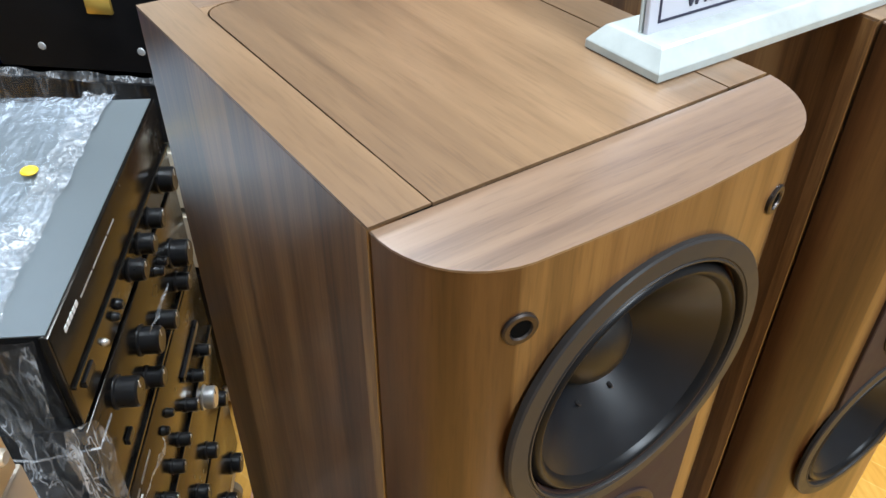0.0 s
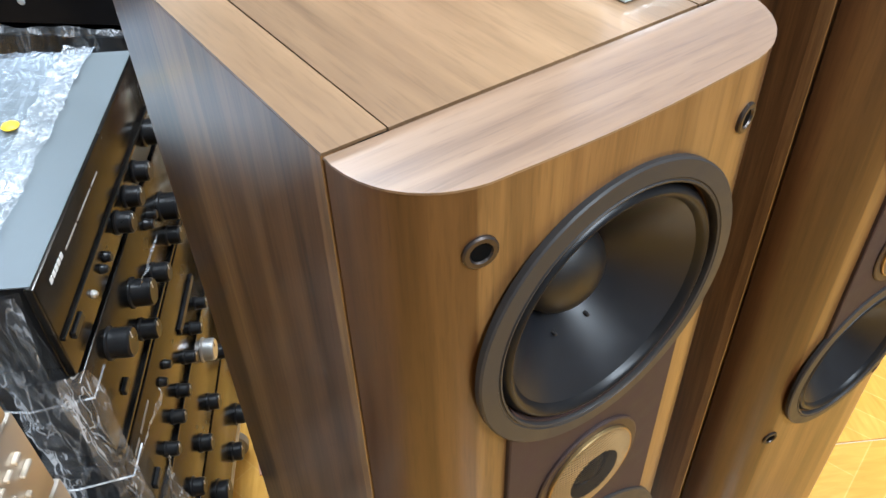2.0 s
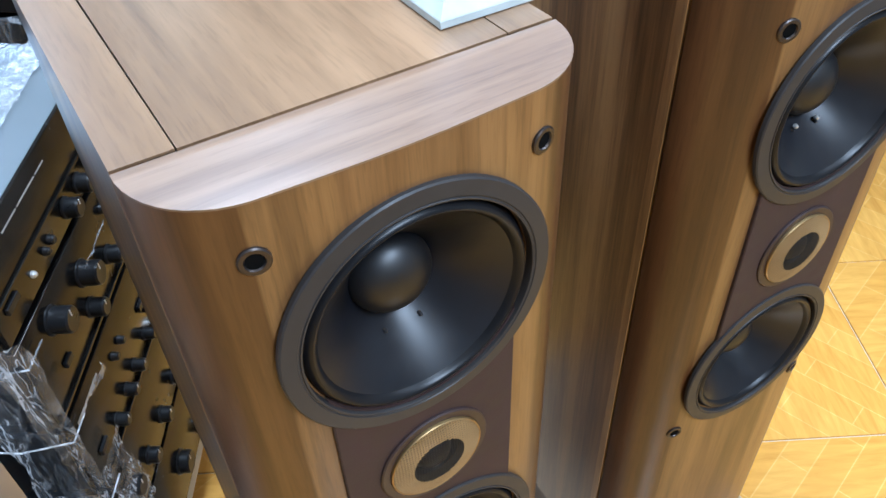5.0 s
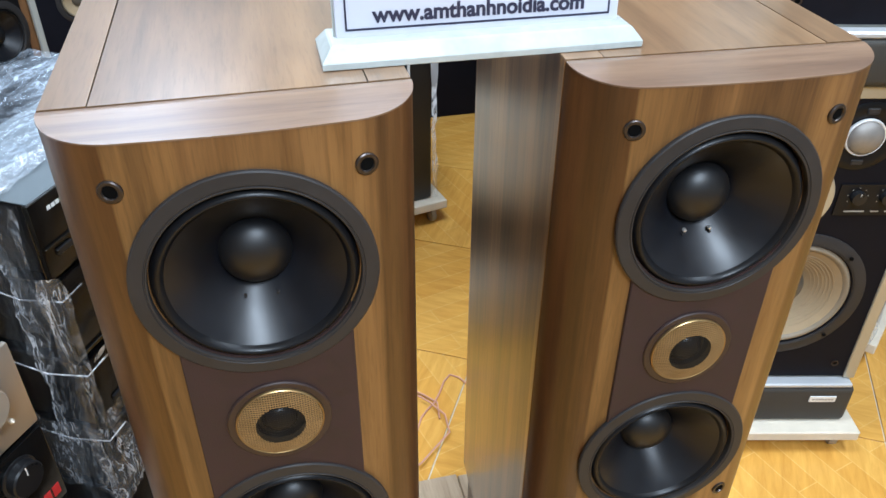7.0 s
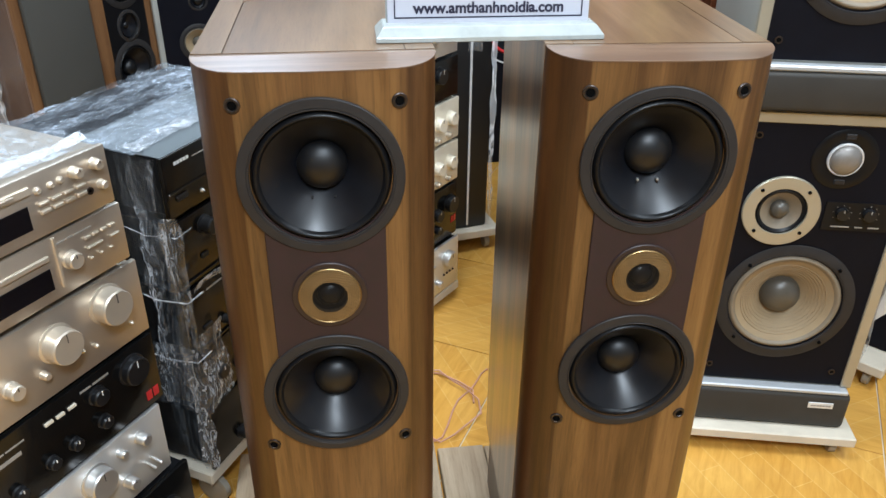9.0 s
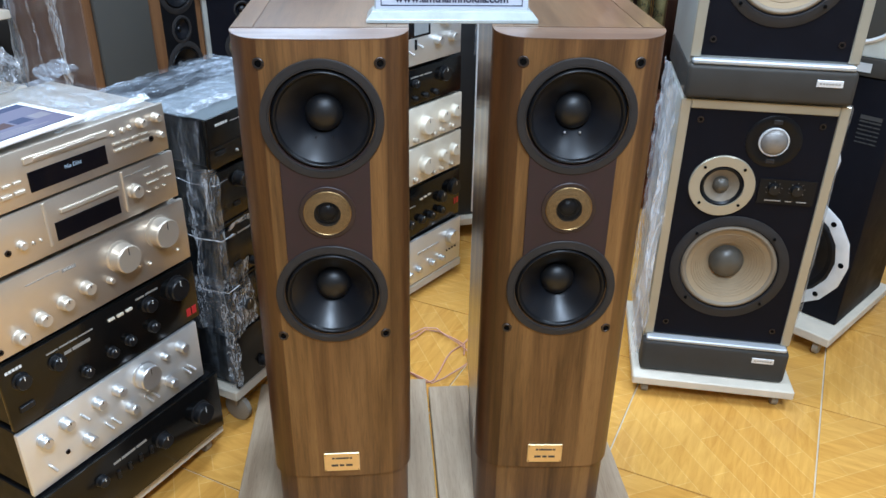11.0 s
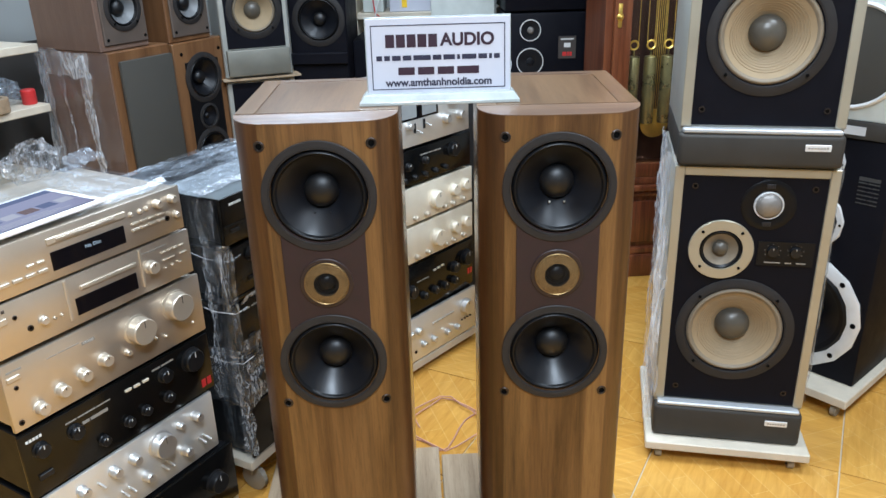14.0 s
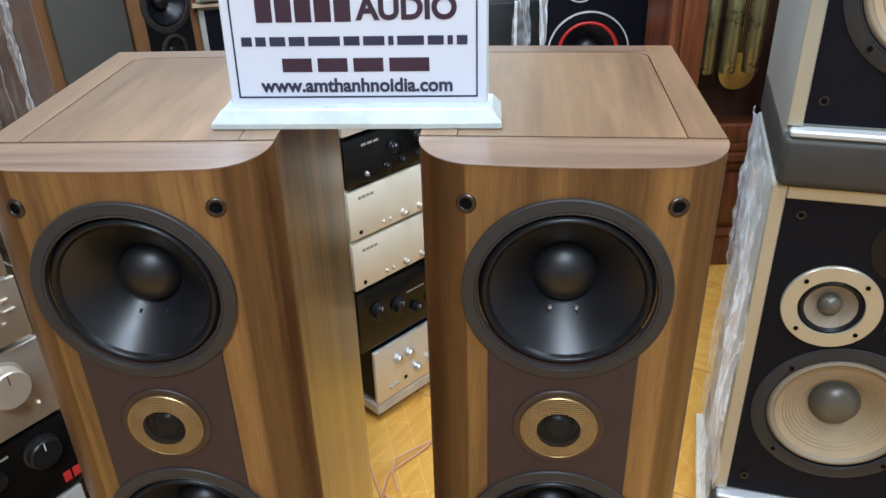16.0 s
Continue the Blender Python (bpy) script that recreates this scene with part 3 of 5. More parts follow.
    # tweeter behind a gold mesh ring
    tw = part("tweeter", lathe([(0.0495, 0.0), (0.0495, -0.0032), (0.0482, -0.0042), (0.0422, -0.0042), (0.0415, -0.003)], 64), flange_brown, t, m=Matrix.Translation((0, 0, 0.816)))
    R = 0.0402
    part("gold_rim", lathe([(R + 0.0016, -0.003), (R + 0.0016, -0.0062), (R + 0.0008, -0.0070), (R, -0.0064), (R - 0.0002, -0.003)], 64), gold, tw, "thin polished gold rim")
    part("mesh_ring", lathe([(R, -0.0042), (0.034, -0.0058), (0.028, -0.0052), (0.0232, -0.003)], 64), gold_mesh, tw, "gold woven mesh ring")
    wires, inner = bmesh.new(), bmesh.new()
    bulge = lambda a, b: -0.0060 - 0.005 * (1 - (a * a + b * b) / (R * R))
    for k in range(-16, 17):
        o = k * 0.0024
        half = math.sqrt(max(0.0, R * R - o * o))
        if half < 0.004:
            continue
        core = math.sqrt(max(0.0, 0.0235 ** 2 - o * o))
        runs = [(-half, half, wires)] if core == 0 else [(-half, -core, wires), (-core, core, inner), (core, half, wires)]
        for a, b, mesh in runs:
            arc = [a + (b - a) * q / 5 for q in range(6)]
            tube([(o, bulge(o, q), q) for q in arc], 0.00055 if mesh is wires else 0.00028, 4, bm=mesh)
            tube([(q, bulge(o, q) - 0.0005, o) for q in arc], 0.00055 if mesh is wires else 0.00028, 4, bm=mesh)
    part("mesh_wire", wires, mesh_wire_gold, tw, "woven gold wire grille")
    part("mesh_centre", inner, wire_dark, tw, "darker wire over the dome")
    part("dome", lathe([(0.0235, -0.0022), (0.0215, 0.002), (0.018, 0.003)] + [(0.017 * math.cos(math.pi / 2 * k / 8), 0.002 - 0.011 * math.sin(math.pi / 2 * k / 8)) for k in range(9)], 48), cone_black, tw)
    for x in (-0.0975, 0.0975):
        for z in (1.078, 0.556):
            h = part("grille_socket", lathe([(0.0098, 0.002), (0.0098, -0.0008), (0.0088, -0.0016), (0.0064, -0.0016), (0.0052, 0.0006)], 32), dark_metal, t, m=pose(x, 0.0040, z, 0, 0, 12 if x > 0 else -12))
            part("socket_bore", lathe([(0.0056, -0.0004), (0.0, -0.0004)], 24), hole_black, h)
    pl = part("name_plate", box(-0.037, 0.037, -0.0035, 0.0005, 0.217, 0.265, 0.001, 1), plaque_gold, t, "small engraved gold plate")
    bars("plate_mark", mark_dark, pl, -0.02, 0.022, 0.252, 0.004, -0.0042, (1, 5, 1))
    bars("plate_mark", mark_dark, pl, -0.022, 0.022, 0.233, 0.005, -0.0042, (3, 2, 3), 0.7)
    for x in (-0.034, 0.034):
        for z in (0.2205, 0.2615):
            part("pin", lathe([(0, -0.005), (0.0014, -0.0045), (0.0016, -0.003)], 10), gold, pl, m=Matrix.Translation((x, 0, z)))
    return t


tower_left = tower()
tower_left.matrix_basis = at(0.286, TOWER_Y)
tower_right = copy_thing(tower_left, at(0.7165, TOWER_Y + 0.001, 0, -3.2))

# small silver dabs put in for the glint on one cone's lead-out wires
for upper in [c for c in tower_right.children if c.name.startswith("woofer")][:1]:
    for q in (-1, 1):
        part("glue_dab", lathe([(0, -0.0030), (0.0016, -0.0020), (0.0022, 0.0), (0.0019, 0.002)], 12), silver_knob, upper, "bright dab standing for a wire glint on the cone", m=Matrix.Translation((q * 0.0135, 0.030, -0.036)))

# planks under the towers
for x0, x1, y1, lab in ((0.03, 0.494, 0.752, "pale planed plank board lying on the floor tiles"), (0.499, 0.948, 0.715, "pale planed plank board beside its twin on the floor")):
    b = thing("plank_board", lab, "board", at(0, 0), "boards under the towers")
    n = 4
    for k in range(n):
        w = (x1 - x0) / n
        part("plank", box(x0 + k * w + 0.0008, x0 + (k + 1) * w - 0.0008, 0.11 + 0.004 * (k % 2), y1 - 0.005 * (k % 3), 0.0, 0.0315, 0.002, 1), plank, b)


# ---- the shop sign on its acrylic foot ----
def shop_sign():
    s = thing("counter_sign", "white printed card in clear acrylic stand resting across two towers", "sign", at(0.5085, 0.30, TOP + 0.0003, -1.0))
    foot = bmesh.new()
    rings = []
    for inset, z in ((0.0006, 0.0), (0.0, 0.0006), (0.0, 0.0055), (0.0005, 0.0065), (0.0085, 0.0168), (0.0105, 0.0180)):
        x0, x1, y0, y1 = -0.146 + inset, 0.146 - inset, -0.016 + inset, 0.050 - inset
        rings.append([foot.verts.new((x, y, z)) for x, y in ((x0, y0), (x1, y0), (x1, y1), (x0, y1))])
    for lo, hi in zip(rings, rings[1:]):
        for k in range(4):
            foot.faces.new((lo[k], lo[(k + 1) % 4], hi[(k + 1) % 4], hi[k]))
    foot.faces.new(rings[0][::-1])
    foot.faces.new(rings[-1])
    part("acrylic_foot", foot, acrylic_white, s, "frosted bevelled acrylic foot", smooth=False)
    lean = pose(0, 0.012, 0.0162, -4, 0, 0)
    card = part("card", box(-0.1305, 0.1305, 0.0, 0.004, 0.0, 0.134, 0.0006, 1), paper_white, s, "white printed card", smooth=False, m=lean)
    part("clear_holder", box(-0.1325, 0.1325, 0.0045, 0.0065, 0.0, 0.1365, 0.0006, 1), acrylic_white, s, "clear acrylic back plate", smooth=False, m=lean)
    edge = bmesh.new()
    for x0, x1, z0, z1 in ((-0.122, 0.122, 0.0075, 0.0092), (-0.122, 0.122, 0.1205, 0.1222), (-0.122, -0.1203, 0.0092, 0.1205), (0.1203, 0.122, 0.0092, 0.1205)):
        box(x0, x1, -0.0006, 0.0, z0, z1, bm=edge)
    part("printed_border", edge, ink_navy, card, smooth=False)
    up = lambda x, z: pose(x, -0.0004, z, 90, 0, 0)
    bars("title_bar", ink_maroon, card, -0.0955, -0.0015, 0.094, 0.023, -0.0006, (1, 1, 1, 1, 1), 0.2, split=True)
    text_part("title_word", "AUDIO", 0.0305, ink_maroon, card, up(0.0535, 0.094), bold=0.0011)
    bars("address_bar", ink_navy, card, -0.113, 0.112, 0.064, 0.0088, -0.0006, (2, 2, 3, 3, 6, 3, 4, 1, 5, 3, 1, 2), 0.7, split=True)
    bars("number_bar", ink_maroon, card, -0.074, 0.074, 0.0405, 0.0135, -0.0006, (3, 3, 3, 4), 0.6, split=True)
    text_part("web_line", "www.amthanhnoidia.com", 0.0190, ink_navy, card, up(0.0, 0.0195), bold=0.0006)
    return s


shop_sign()


# ---- hi-fi components ----
KN = {"c": champagne_knob, "s": silver_knob, "k": black_knob, "w": cream_face}


def component(name, label, m, w, z0, z1, depth, face, case, controls, group="", feet=0.012, lip=0.0, category="amplifier"):
    """A hi-fi unit. Local x runs along its front from the left end, the front faces -y, heights are above the floor."""
    u = thing(name, label, category, m @ Matrix.Translation((0, 0, z0)), group)
    h = z1 - z0
    part("case", box(0.006, w - 0.006, 0.006, depth, feet, h - 0.002, 0.002, 1), case, u)
    part("front_panel", box(0, w, -0.004, 0.0065, feet * 0.5, h, 0.0025, 2), face, u)
    for x in (0.05, w - 0.05):
        for y in (0.05, depth - 0.05):
            part("foot", lathe([(0, 0.0), (0.018, 0.0), (0.02, 0.002), (0.018, feet + 0.001), (0, feet + 0.001)], 16, axis="z"), rubber, u, m=Matrix.Translation((x, y, 0)))
    if lip:
        part("panel_ridge", box(0.004, w - 0.004, -0.008, -0.003, lip - z0 - 0.0025, lip - z0 + 0.0025, 0.001, 1), face, u)
    for c in controls:
        kind, x = c[0], c[1]
        if kind == "k":
            _, x, z, r, ln, mat = c
            z -= z0
            kn = part("knob", lathe([(r * 1.14, -0.0035), (r * 1.14, -0.006), (r, -0.0075), (r, -0.004 - ln + 0.0025), (r - 0.002, -0.004 - ln), (0, -0.004 - ln + 0.0006)], 32), KN[mat], u, m=Matrix.Translation((x, 0, z)))
            if r > 0.008:
                part("pointer", box(-0.0008, 0.0008, -0.0046 - ln, -0.0035 - ln, r * 0.35, r * 0.9), mark_dark if mat != "k" else mark_white, kn, smooth=False)
        elif kind == "b":
            _, x, z, bw, bh, mat = c
            z -= z0
            part("button", box(x - bw / 2, x + bw / 2, -0.0085, -0.0035, z - bh / 2, z + bh / 2, 0.001, 1), KN[mat], u)
        elif kind == "d":
            _, x, x1, za, zb = c
            part("display", box(x, x1, -0.0052, -0.0035, za - z0, zb - z0, 0.0004, 1), display_black, u, "dark glossy display window")
        elif kind == "t":
            _, x, z, mat = c
            z -= z0
            part("toggle", tube([(x, -0.003, z), (x, -0.012, z), (x + 0.002, -0.026, z - 0.006)], 0.003, 8), KN[mat], u)
        elif kind == "j":
            _, x, z, r = c
            z -= z0
            j = part("jack", lathe([(r, -0.003), (r, -0.006), (r * 0.6, -0.006), (r * 0.55, -0.003)], 20), dark_metal, u, m=Matrix.Translation((x, 0, z)))
            part("bore", lathe([(r * 0.58, -0.0045), (0, -0.0045)], 16), hole_black, j)
        elif kind == "m":
            _, x, x1, z, bh, widths, mat = c
            bars("print", mat, u, x, x1, z - z0, bh, -0.0046, widths)
    return u


def dolly(label, m, x0, x1, y0, y1, top, thick=0.03, group="rolling boards"):
    d = thing("wheeled_board", label, "dolly", m, group)
    part("deck", box(x0, x1, y0, y1, top - thick, top, 0.003, 1), white_wood, d)
    for x in (x0 + 0.04, x1 - 0.04):
        for y in (y0 + 0.04, y1 - 0.04):
            r = (top - thick) * 0.42
            c = part("caster", box(x - 0.014, x + 0.014, y - 0.012, y + 0.014, r * 1.3, top - thick, 0.003, 1), caster_grey, d)
            part("wheel", lathe([(0, -0.009), (r * 0.9, -0.009), (r, -0.007), (r, 0.007), (r * 0.9, 0.009), (0, 0.009)], 20, axis="x", centre=(x, y - 0.006, r)), caster_grey, c)
    return d


# amplifier stack beside the left tower
M1 = at(-0.309, 0.122, 0, 57)
dolly("scuffed white-painted rolling board under the amplifier stack", M1, -0.01, 0.5, 0.0, 0.42, 0.075)
G1 = "components in the gold stack"
component("integrated_amplifier", "black integrated amplifier at the bottom of the gold stack", M1 @ at(0, -0.012), 0.489, 0.076, 0.243, 0.4, black_gloss, black_case,
          [("k", 0.301, 0.175, 0.017, 0.02, "k"), ("k", 0.134, 0.19, 0.012, 0.016, "k"), ("k", 0.42, 0.17, 0.026, 0.022, "k"), ("k", 0.05, 0.17, 0.014, 0.016, "k")]
          + [("b", 0.177 + 0.03 * k, 0.172, 0.008, 0.022, "k") for k in range(4)] + [("m", 0.17, 0.26, 0.205, 0.006, (2, 4, 3), mark_grey)], G1)
component("integrated_amplifier", "brushed silver amplifier with many small knobs and toggles", M1, 0.46, 0.245, 0.403, 0.38, silver, black_case,
          [("k", 0.296, 0.356, 0.028, 0.026, "s")] + [("k", x, z, 0.0115, 0.022, "s") for x, z in ((0.401, 0.369), (0.357, 0.299), (0.223, 0.364), (0.172, 0.366), (0.246, 0.302), (0.095, 0.368), (0.044, 0.362), (0.135, 0.298))]
          + [("k", 0.354, 0.371, 0.008, 0.016, "s")] + [("t", x, z, "s") for x, z in ((0.403, 0.303), (0.418, 0.304), (0.307, 0.3), (0.29, 0.3), (0.134, 0.36), (0.2, 0.303), (0.182, 0.303), (0.045, 0.298))] + [("j", 0.088, 0.3, 0.005)], G1)
component("integrated_amplifier", "glossy black amplifier with black rotary knobs and red corner mark", M1, 0.475, 0.406, 0.556, 0.38, black_gloss, black_case,
          [("k", 0.036, 0.51, 0.015, 0.016, "k"), ("k", 0.111, 0.505, 0.015, 0.016, "k"), ("k", 0.167, 0.448, 0.011, 0.014, "k"), ("k", 0.231, 0.456, 0.011, 0.014, "k"), ("k", 0.277, 0.458, 0.011, 0.014, "k"), ("k", 0.34, 0.457, 0.012, 0.014, "k"), ("k", 0.339, 0.513, 0.016, 0.016, "k"), ("k", 0.418, 0.513, 0.026, 0.018, "k"),
           ("b", 0.244, 0.528, 0.016, 0.006, "w"), ("b", 0.266, 0.527, 0.016, 0.006, "w"), ("b", 0.289, 0.527, 0.016, 0.006, "w"), ("b", 0.035, 0.452, 0.03, 0.012, "k"),
           ("m", 0.012, 0.045, 0.538, 0.006, (1, 1, 1, 1, 1), mark_white), ("m", 0.095, 0.2, 0.53, 0.003, (3, 5, 4), mark_grey), ("m", 0.13, 0.19, 0.512, 0.007, (2, 5), mark_grey), ("m", 0.31, 0.37, 0.538, 0.004, (2, 3), mark_grey), ("m", 0.437, 0.466, 0.436, 0.02, (1, 1), mark_red)], G1)
component("integrated_amplifier", "champagne gold amplifier with two large volume knobs", M1, 0.475, 0.56, 0.708, 0.38, champagne, champagne,
          [("k", 0.398, 0.662, 0.031, 0.03, "c"), ("k", 0.294, 0.65, 0.029, 0.03, "c")] + [("k", x, z, 0.0125, 0.02, "c") for x, z in ((0.055, 0.594), (0.103, 0.607), (0.153, 0.615), (0.204, 0.623))]
          + [("k", 0.26, 0.612, 0.007, 0.012, "c"), ("k", 0.335, 0.608, 0.0035, 0.006, "c"), ("k", 0.361, 0.602, 0.004, 0.007, "c"), ("k", 0.438, 0.6, 0.0035, 0.006, "c"), ("b", 0.02, 0.676, 0.026, 0.009, "c"), ("j", 0.022, 0.655, 0.0045), ("j", 0.016, 0.583, 0.0055),
             ("m", 0.165, 0.195, 0.677, 0.007, (1,), mark_grey), ("m", 0.168, 0.192, 0.677, 0.0045, (2, 3), mark_white), ("m", 0.01, 0.04, 0.69, 0.004, (2, 3), mark_grey), ("m", 0.09, 0.16, 0.682, 0.002, (3, 2, 4), mark_grey)], G1)
cd2 = component("minidisc_deck", "champagne minidisc deck with a dark display window", M1 @ at(0, -0.004), 0.463, 0.709, 0.822, 0.32, champagne, champagne,
                [("d", 0.17, 0.314, 0.739, 0.775), ("k", 0.352, 0.772, 0.0135, 0.016, "c"), ("j", 0.073, 0.757, 0.006), ("j", 0.049, 0.789, 0.0045), ("k", 0.099, 0.762, 0.008, 0.012, "c"), ("k", 0.122, 0.756, 0.003, 0.004, "c"), ("k", 0.137, 0.756, 0.003, 0.004, "c"),
                 ("b", 0.25, 0.793, 0.13, 0.008, "c")] + [("b", 0.388 + 0.0165 * k, 0.793, 0.011, 0.005, "c") for k in range(4)] + [("b", 0.388 + 0.02 * k, 0.757, 0.006, 0.004, "c") for k in range(3)]
                + [("b", 0.4, 0.775, 0.03, 0.004, "c"), ("b", 0.44, 0.775, 0.018, 0.004, "c"), ("m", 0.012, 0.034, 0.808, 0.006, (1, 1, 1), mark_dark), ("b", 0.02, 0.79, 0.026, 0.012, "c"), ("m", 0.33, 0.4, 0.807, 0.003, (2, 1, 3), mark_grey)], G1, 0.022, category="minidisc deck")
part("bay_edge", box(0.152, 0.158, -0.0075, -0.0035, 0.026, 0.111, 0.001, 1), champagne_knob, cd2)
part("bay_edge", box(0.327, 0.333, -0.0075, -0.0035, 0.026, 0.111, 0.001, 1), champagne_knob, cd2)
cd1 = component("disc_recorder", "champagne disc recorder showing a lit display, film over its lid", M1 @ at(-0.006, -0.006), 0.461, 0.823, 0.926, 0.32, champagne, champagne,
                [("d", 0.146, 0.31, 0.846, 0.883), ("b", 0.23, 0.905, 0.175, 0.012, "c"), ("k", 0.396, 0.903, 0.0085, 0.016, "c"), ("k", 0.434, 0.903, 0.0085, 0.016, "c"), ("k", 0.44, 0.866, 0.007, 0.012, "c"), ("j", 0.418, 0.863, 0.006),
                 ("k", 0.331, 0.899, 0.005, 0.005, "c"), ("k", 0.354, 0.899, 0.005, 0.005, "c"), ("k", 0.371, 0.9, 0.005, 0.005, "c")] + [("b", 0.336 + 0.022 * k, 0.878, 0.017, 0.005, "c") for k in range(4)] + [("b", 0.336 + 0.022 * k, 0.865, 0.017, 0.006, "c") for k in range(4)]
                + [("b", 0.104 + 0.02 * k, 0.873, 0.015, 0.006, "c") for k in range(2)] + [("b", 0.05 + 0.025 * k, 0.855, 0.02, 0.007, "c") for k in range(4)] + [("m", 0.01, 0.05, 0.912, 0.005, (1, 1, 1, 1), mark_grey), ("m", 0.16, 0.2, 0.856, 0.003, (1, 1, 2), display_glow), ("m", 0.21, 0.28, 0.855, 0.0025, (1, 1, 1, 1, 1, 1), display_glow)], G1, 0.01, category="disc recorder")
text_part("display_words", "No Disc", 0.0108, display_glow, cd1, pose(0.236, -0.0056, 0.047, 90, 0, 0), "lit display words", 0.0001)
part("disc_tray", box(0.16, 0.29, -0.0105, -0.008, 0.079, 0.085, 0.0008, 1), champagne, cd1)


def film_sheet(name, parent, corner, along, up, nu, nv, rough, material, seed=0.0, tear=0.0, freq=26.0):
    """A wrinkled film laid over a rectangle: corner, its two edge vectors, and how far the wrinkles stand off."""
    bm = bmesh.new()
    a, b = Vector(along), Vector(up)
    out = a.cross(b).normalized()
    rows = []
    for j in range(nv + 1):
        row = []
        for i in range(nu + 1):
            p = Vector(corner) + a * (i / nu) + b * (j / nv)
            q = p * freq + Vector((seed, seed * 0.7, seed * 1.3))
            d = noise.noise(q) * 0.5 + noise.noise(q * 2.7) * 0.35 + noise.noise(q * 6.1) * 0.2
            ridge = 1.0 - abs(noise.noise(q * 1.4 + Vector((9, 2, 5)))) * 2.2
            p = p + out * (rough * (0.55 + d + 0.5 * max(0.0, ridge)))
            if tear and (i in (0, nu) or j in (0, nv)):
                p = p + (a.normalized() * (-1 if i == 0 else 1 if i == nu else 0) + b.normalized() * (-1 if j == 0 else 1 if j == nv else 0)) * tear * 0.6 * noise.noise(q * 0.8)
            row.append(bm.verts.new(p))
        rows.append(row)
    for r0, r1 in zip(rows, rows[1:]):
        for i in range(nu):
            bm.faces.new((r0[i], r0[i + 1], r1[i + 1], r1[i]))
    return part(name, bm, material, parent)


f1 = thing("film_cover", "wrinkled milky plastic film lying over the recorder's lid", "plastic film", M1 @ at(0, 0, 0.9275))
film_sheet("film", f1, (-0.005, 0.0, 0.0), (0.455, 0, 0), (0, 0.33, 0), 70, 50, 0.004, wrap_milky, 3.0, 0.02)
film_sheet("folded_edge", f1, (-0.004, 0.004, 0.003), (0.45, 0.004, 0), (0, 0.022, 0.004), 90, 6, 0.004, wrap_hanging, 4.0, 0.012, 30.0)
film_sheet("loose_corner", f1, (0.40, 0.26, 0.002), (0.09, 0.02, 0.012), (0.02, 0.08, 0.012), 20, 14, 0.008, wrap_milky, 7.0, 0.02)
tab = thing("tablet", "white tablet computer lying face up on film", "tablet", M1 @ pose(0.165, 0.085, 0.936, 0, 0, 3))
part("body", box(-0.12, 0.12, -0.088, 0.088, 0.0, 0.007, 0.003, 2), tablet_white, tab)
screen = part("screen", box(-0.103, 0.103, -0.076, 0.076, 0.0068, 0.0076), display_black, tab, "lit lilac screen with a picture list", smooth=False)
glow_rust = glow("screen_rust", (0.3, 0.12, 0.1), 0.3)
glow_lilac, glow_white, glow_blue = glow("screen_lilac", (0.42, 0.42, 0.62), 0.5), glow("screen_pale", (0.62, 0.62, 0.7), 0.55), glow("screen_blue", (0.12, 0.18, 0.5), 0.3)
part("screen_page", box(-0.101, 0.101, -0.074, 0.074, 0.0076, 0.0079), glow_lilac, screen, smooth=False)
part("screen_band", box(-0.101, 0.101, 0.052, 0.074, 0.0079, 0.0080), glow_blue, screen, smooth=False)
for k in range(5):
    part("screen_tile", box(-0.094 + 0.039 * k, -0.062 + 0.039 * k, -0.028, 0.0, 0.0079, 0.0081), (glow_blue, glow_white, glow_rust)[k % 3], screen, smooth=False)
for k in range(4):
    part("screen_line", box(-0.09, 0.02 + 0.02 * (k % 3), -0.046 - 0.007 * k, -0.0435 - 0.007 * k, 0.0079, 0.0081), glow_white, screen, smooth=False)

# wrapped black stack beyond it
M2 = at(-0.002, 0.604, 0, 60)
dolly("white rolling board under the film-wrapped black stack", M2, -0.01, 0.45, 0.0, 0.42, 0.122)
G2 = "components in the black stack"
component("integrated_amplifier", "black amplifier at the bottom of the wrapped stack", M2, 0.458, 0.123, 0.284, 0.36, black_face, black_case, [("k", 0.395, 0.15, 0.018, 0.018, "k"), ("k", 0.32, 0.14, 0.016, 0.018, "k"), ("k", 0.2, 0.2, 0.02, 0.02, "k"), ("k", 0.1, 0.16, 0.014, 0.018, "k")], G2)
component("integrated_amplifier", "black amplifier with a row of dark knobs, film round its sides", M2, 0.458, 0.288, 0.427, 0.36, black_face, black_case,
          [("k", 0.398, 0.32, 0.013, 0.018, "k"), ("k", 0.291, 0.32, 0.013, 0.018, "k"), ("k", 0.34, 0.39, 0.018, 0.02, "s"), ("k", 0.209, 0.325, 0.013, 0.018, "k"), ("k", 0.13, 0.33, 0.013, 0.018, "k"), ("k", 0.06, 0.36, 0.016, 0.018, "k")], G2)
component("cassette_deck", "black cassette deck with a row of round knobs", M2, 0.458, 0.431, 0.577, 0.36, black_face, black_case,
          [("k", x, 0.462, 0.0095, 0.018, "k") for x in (0.373, 0.319, 0.262, 0.2, 0.155, 0.103)] + [("b", 0.33, 0.505, 0.12, 0.012, "k"), ("b", 0.05, 0.478, 0.026, 0.01, "k"), ("k", 0.16, 0.53, 0.006, 0.01, "k"), ("k", 0.19, 0.53, 0.006, 0.01, "k"), ("m", 0.03, 0.11, 0.555, 0.004, (1, 2), mark_grey)], G2, lip=0.437, category="cassette deck")
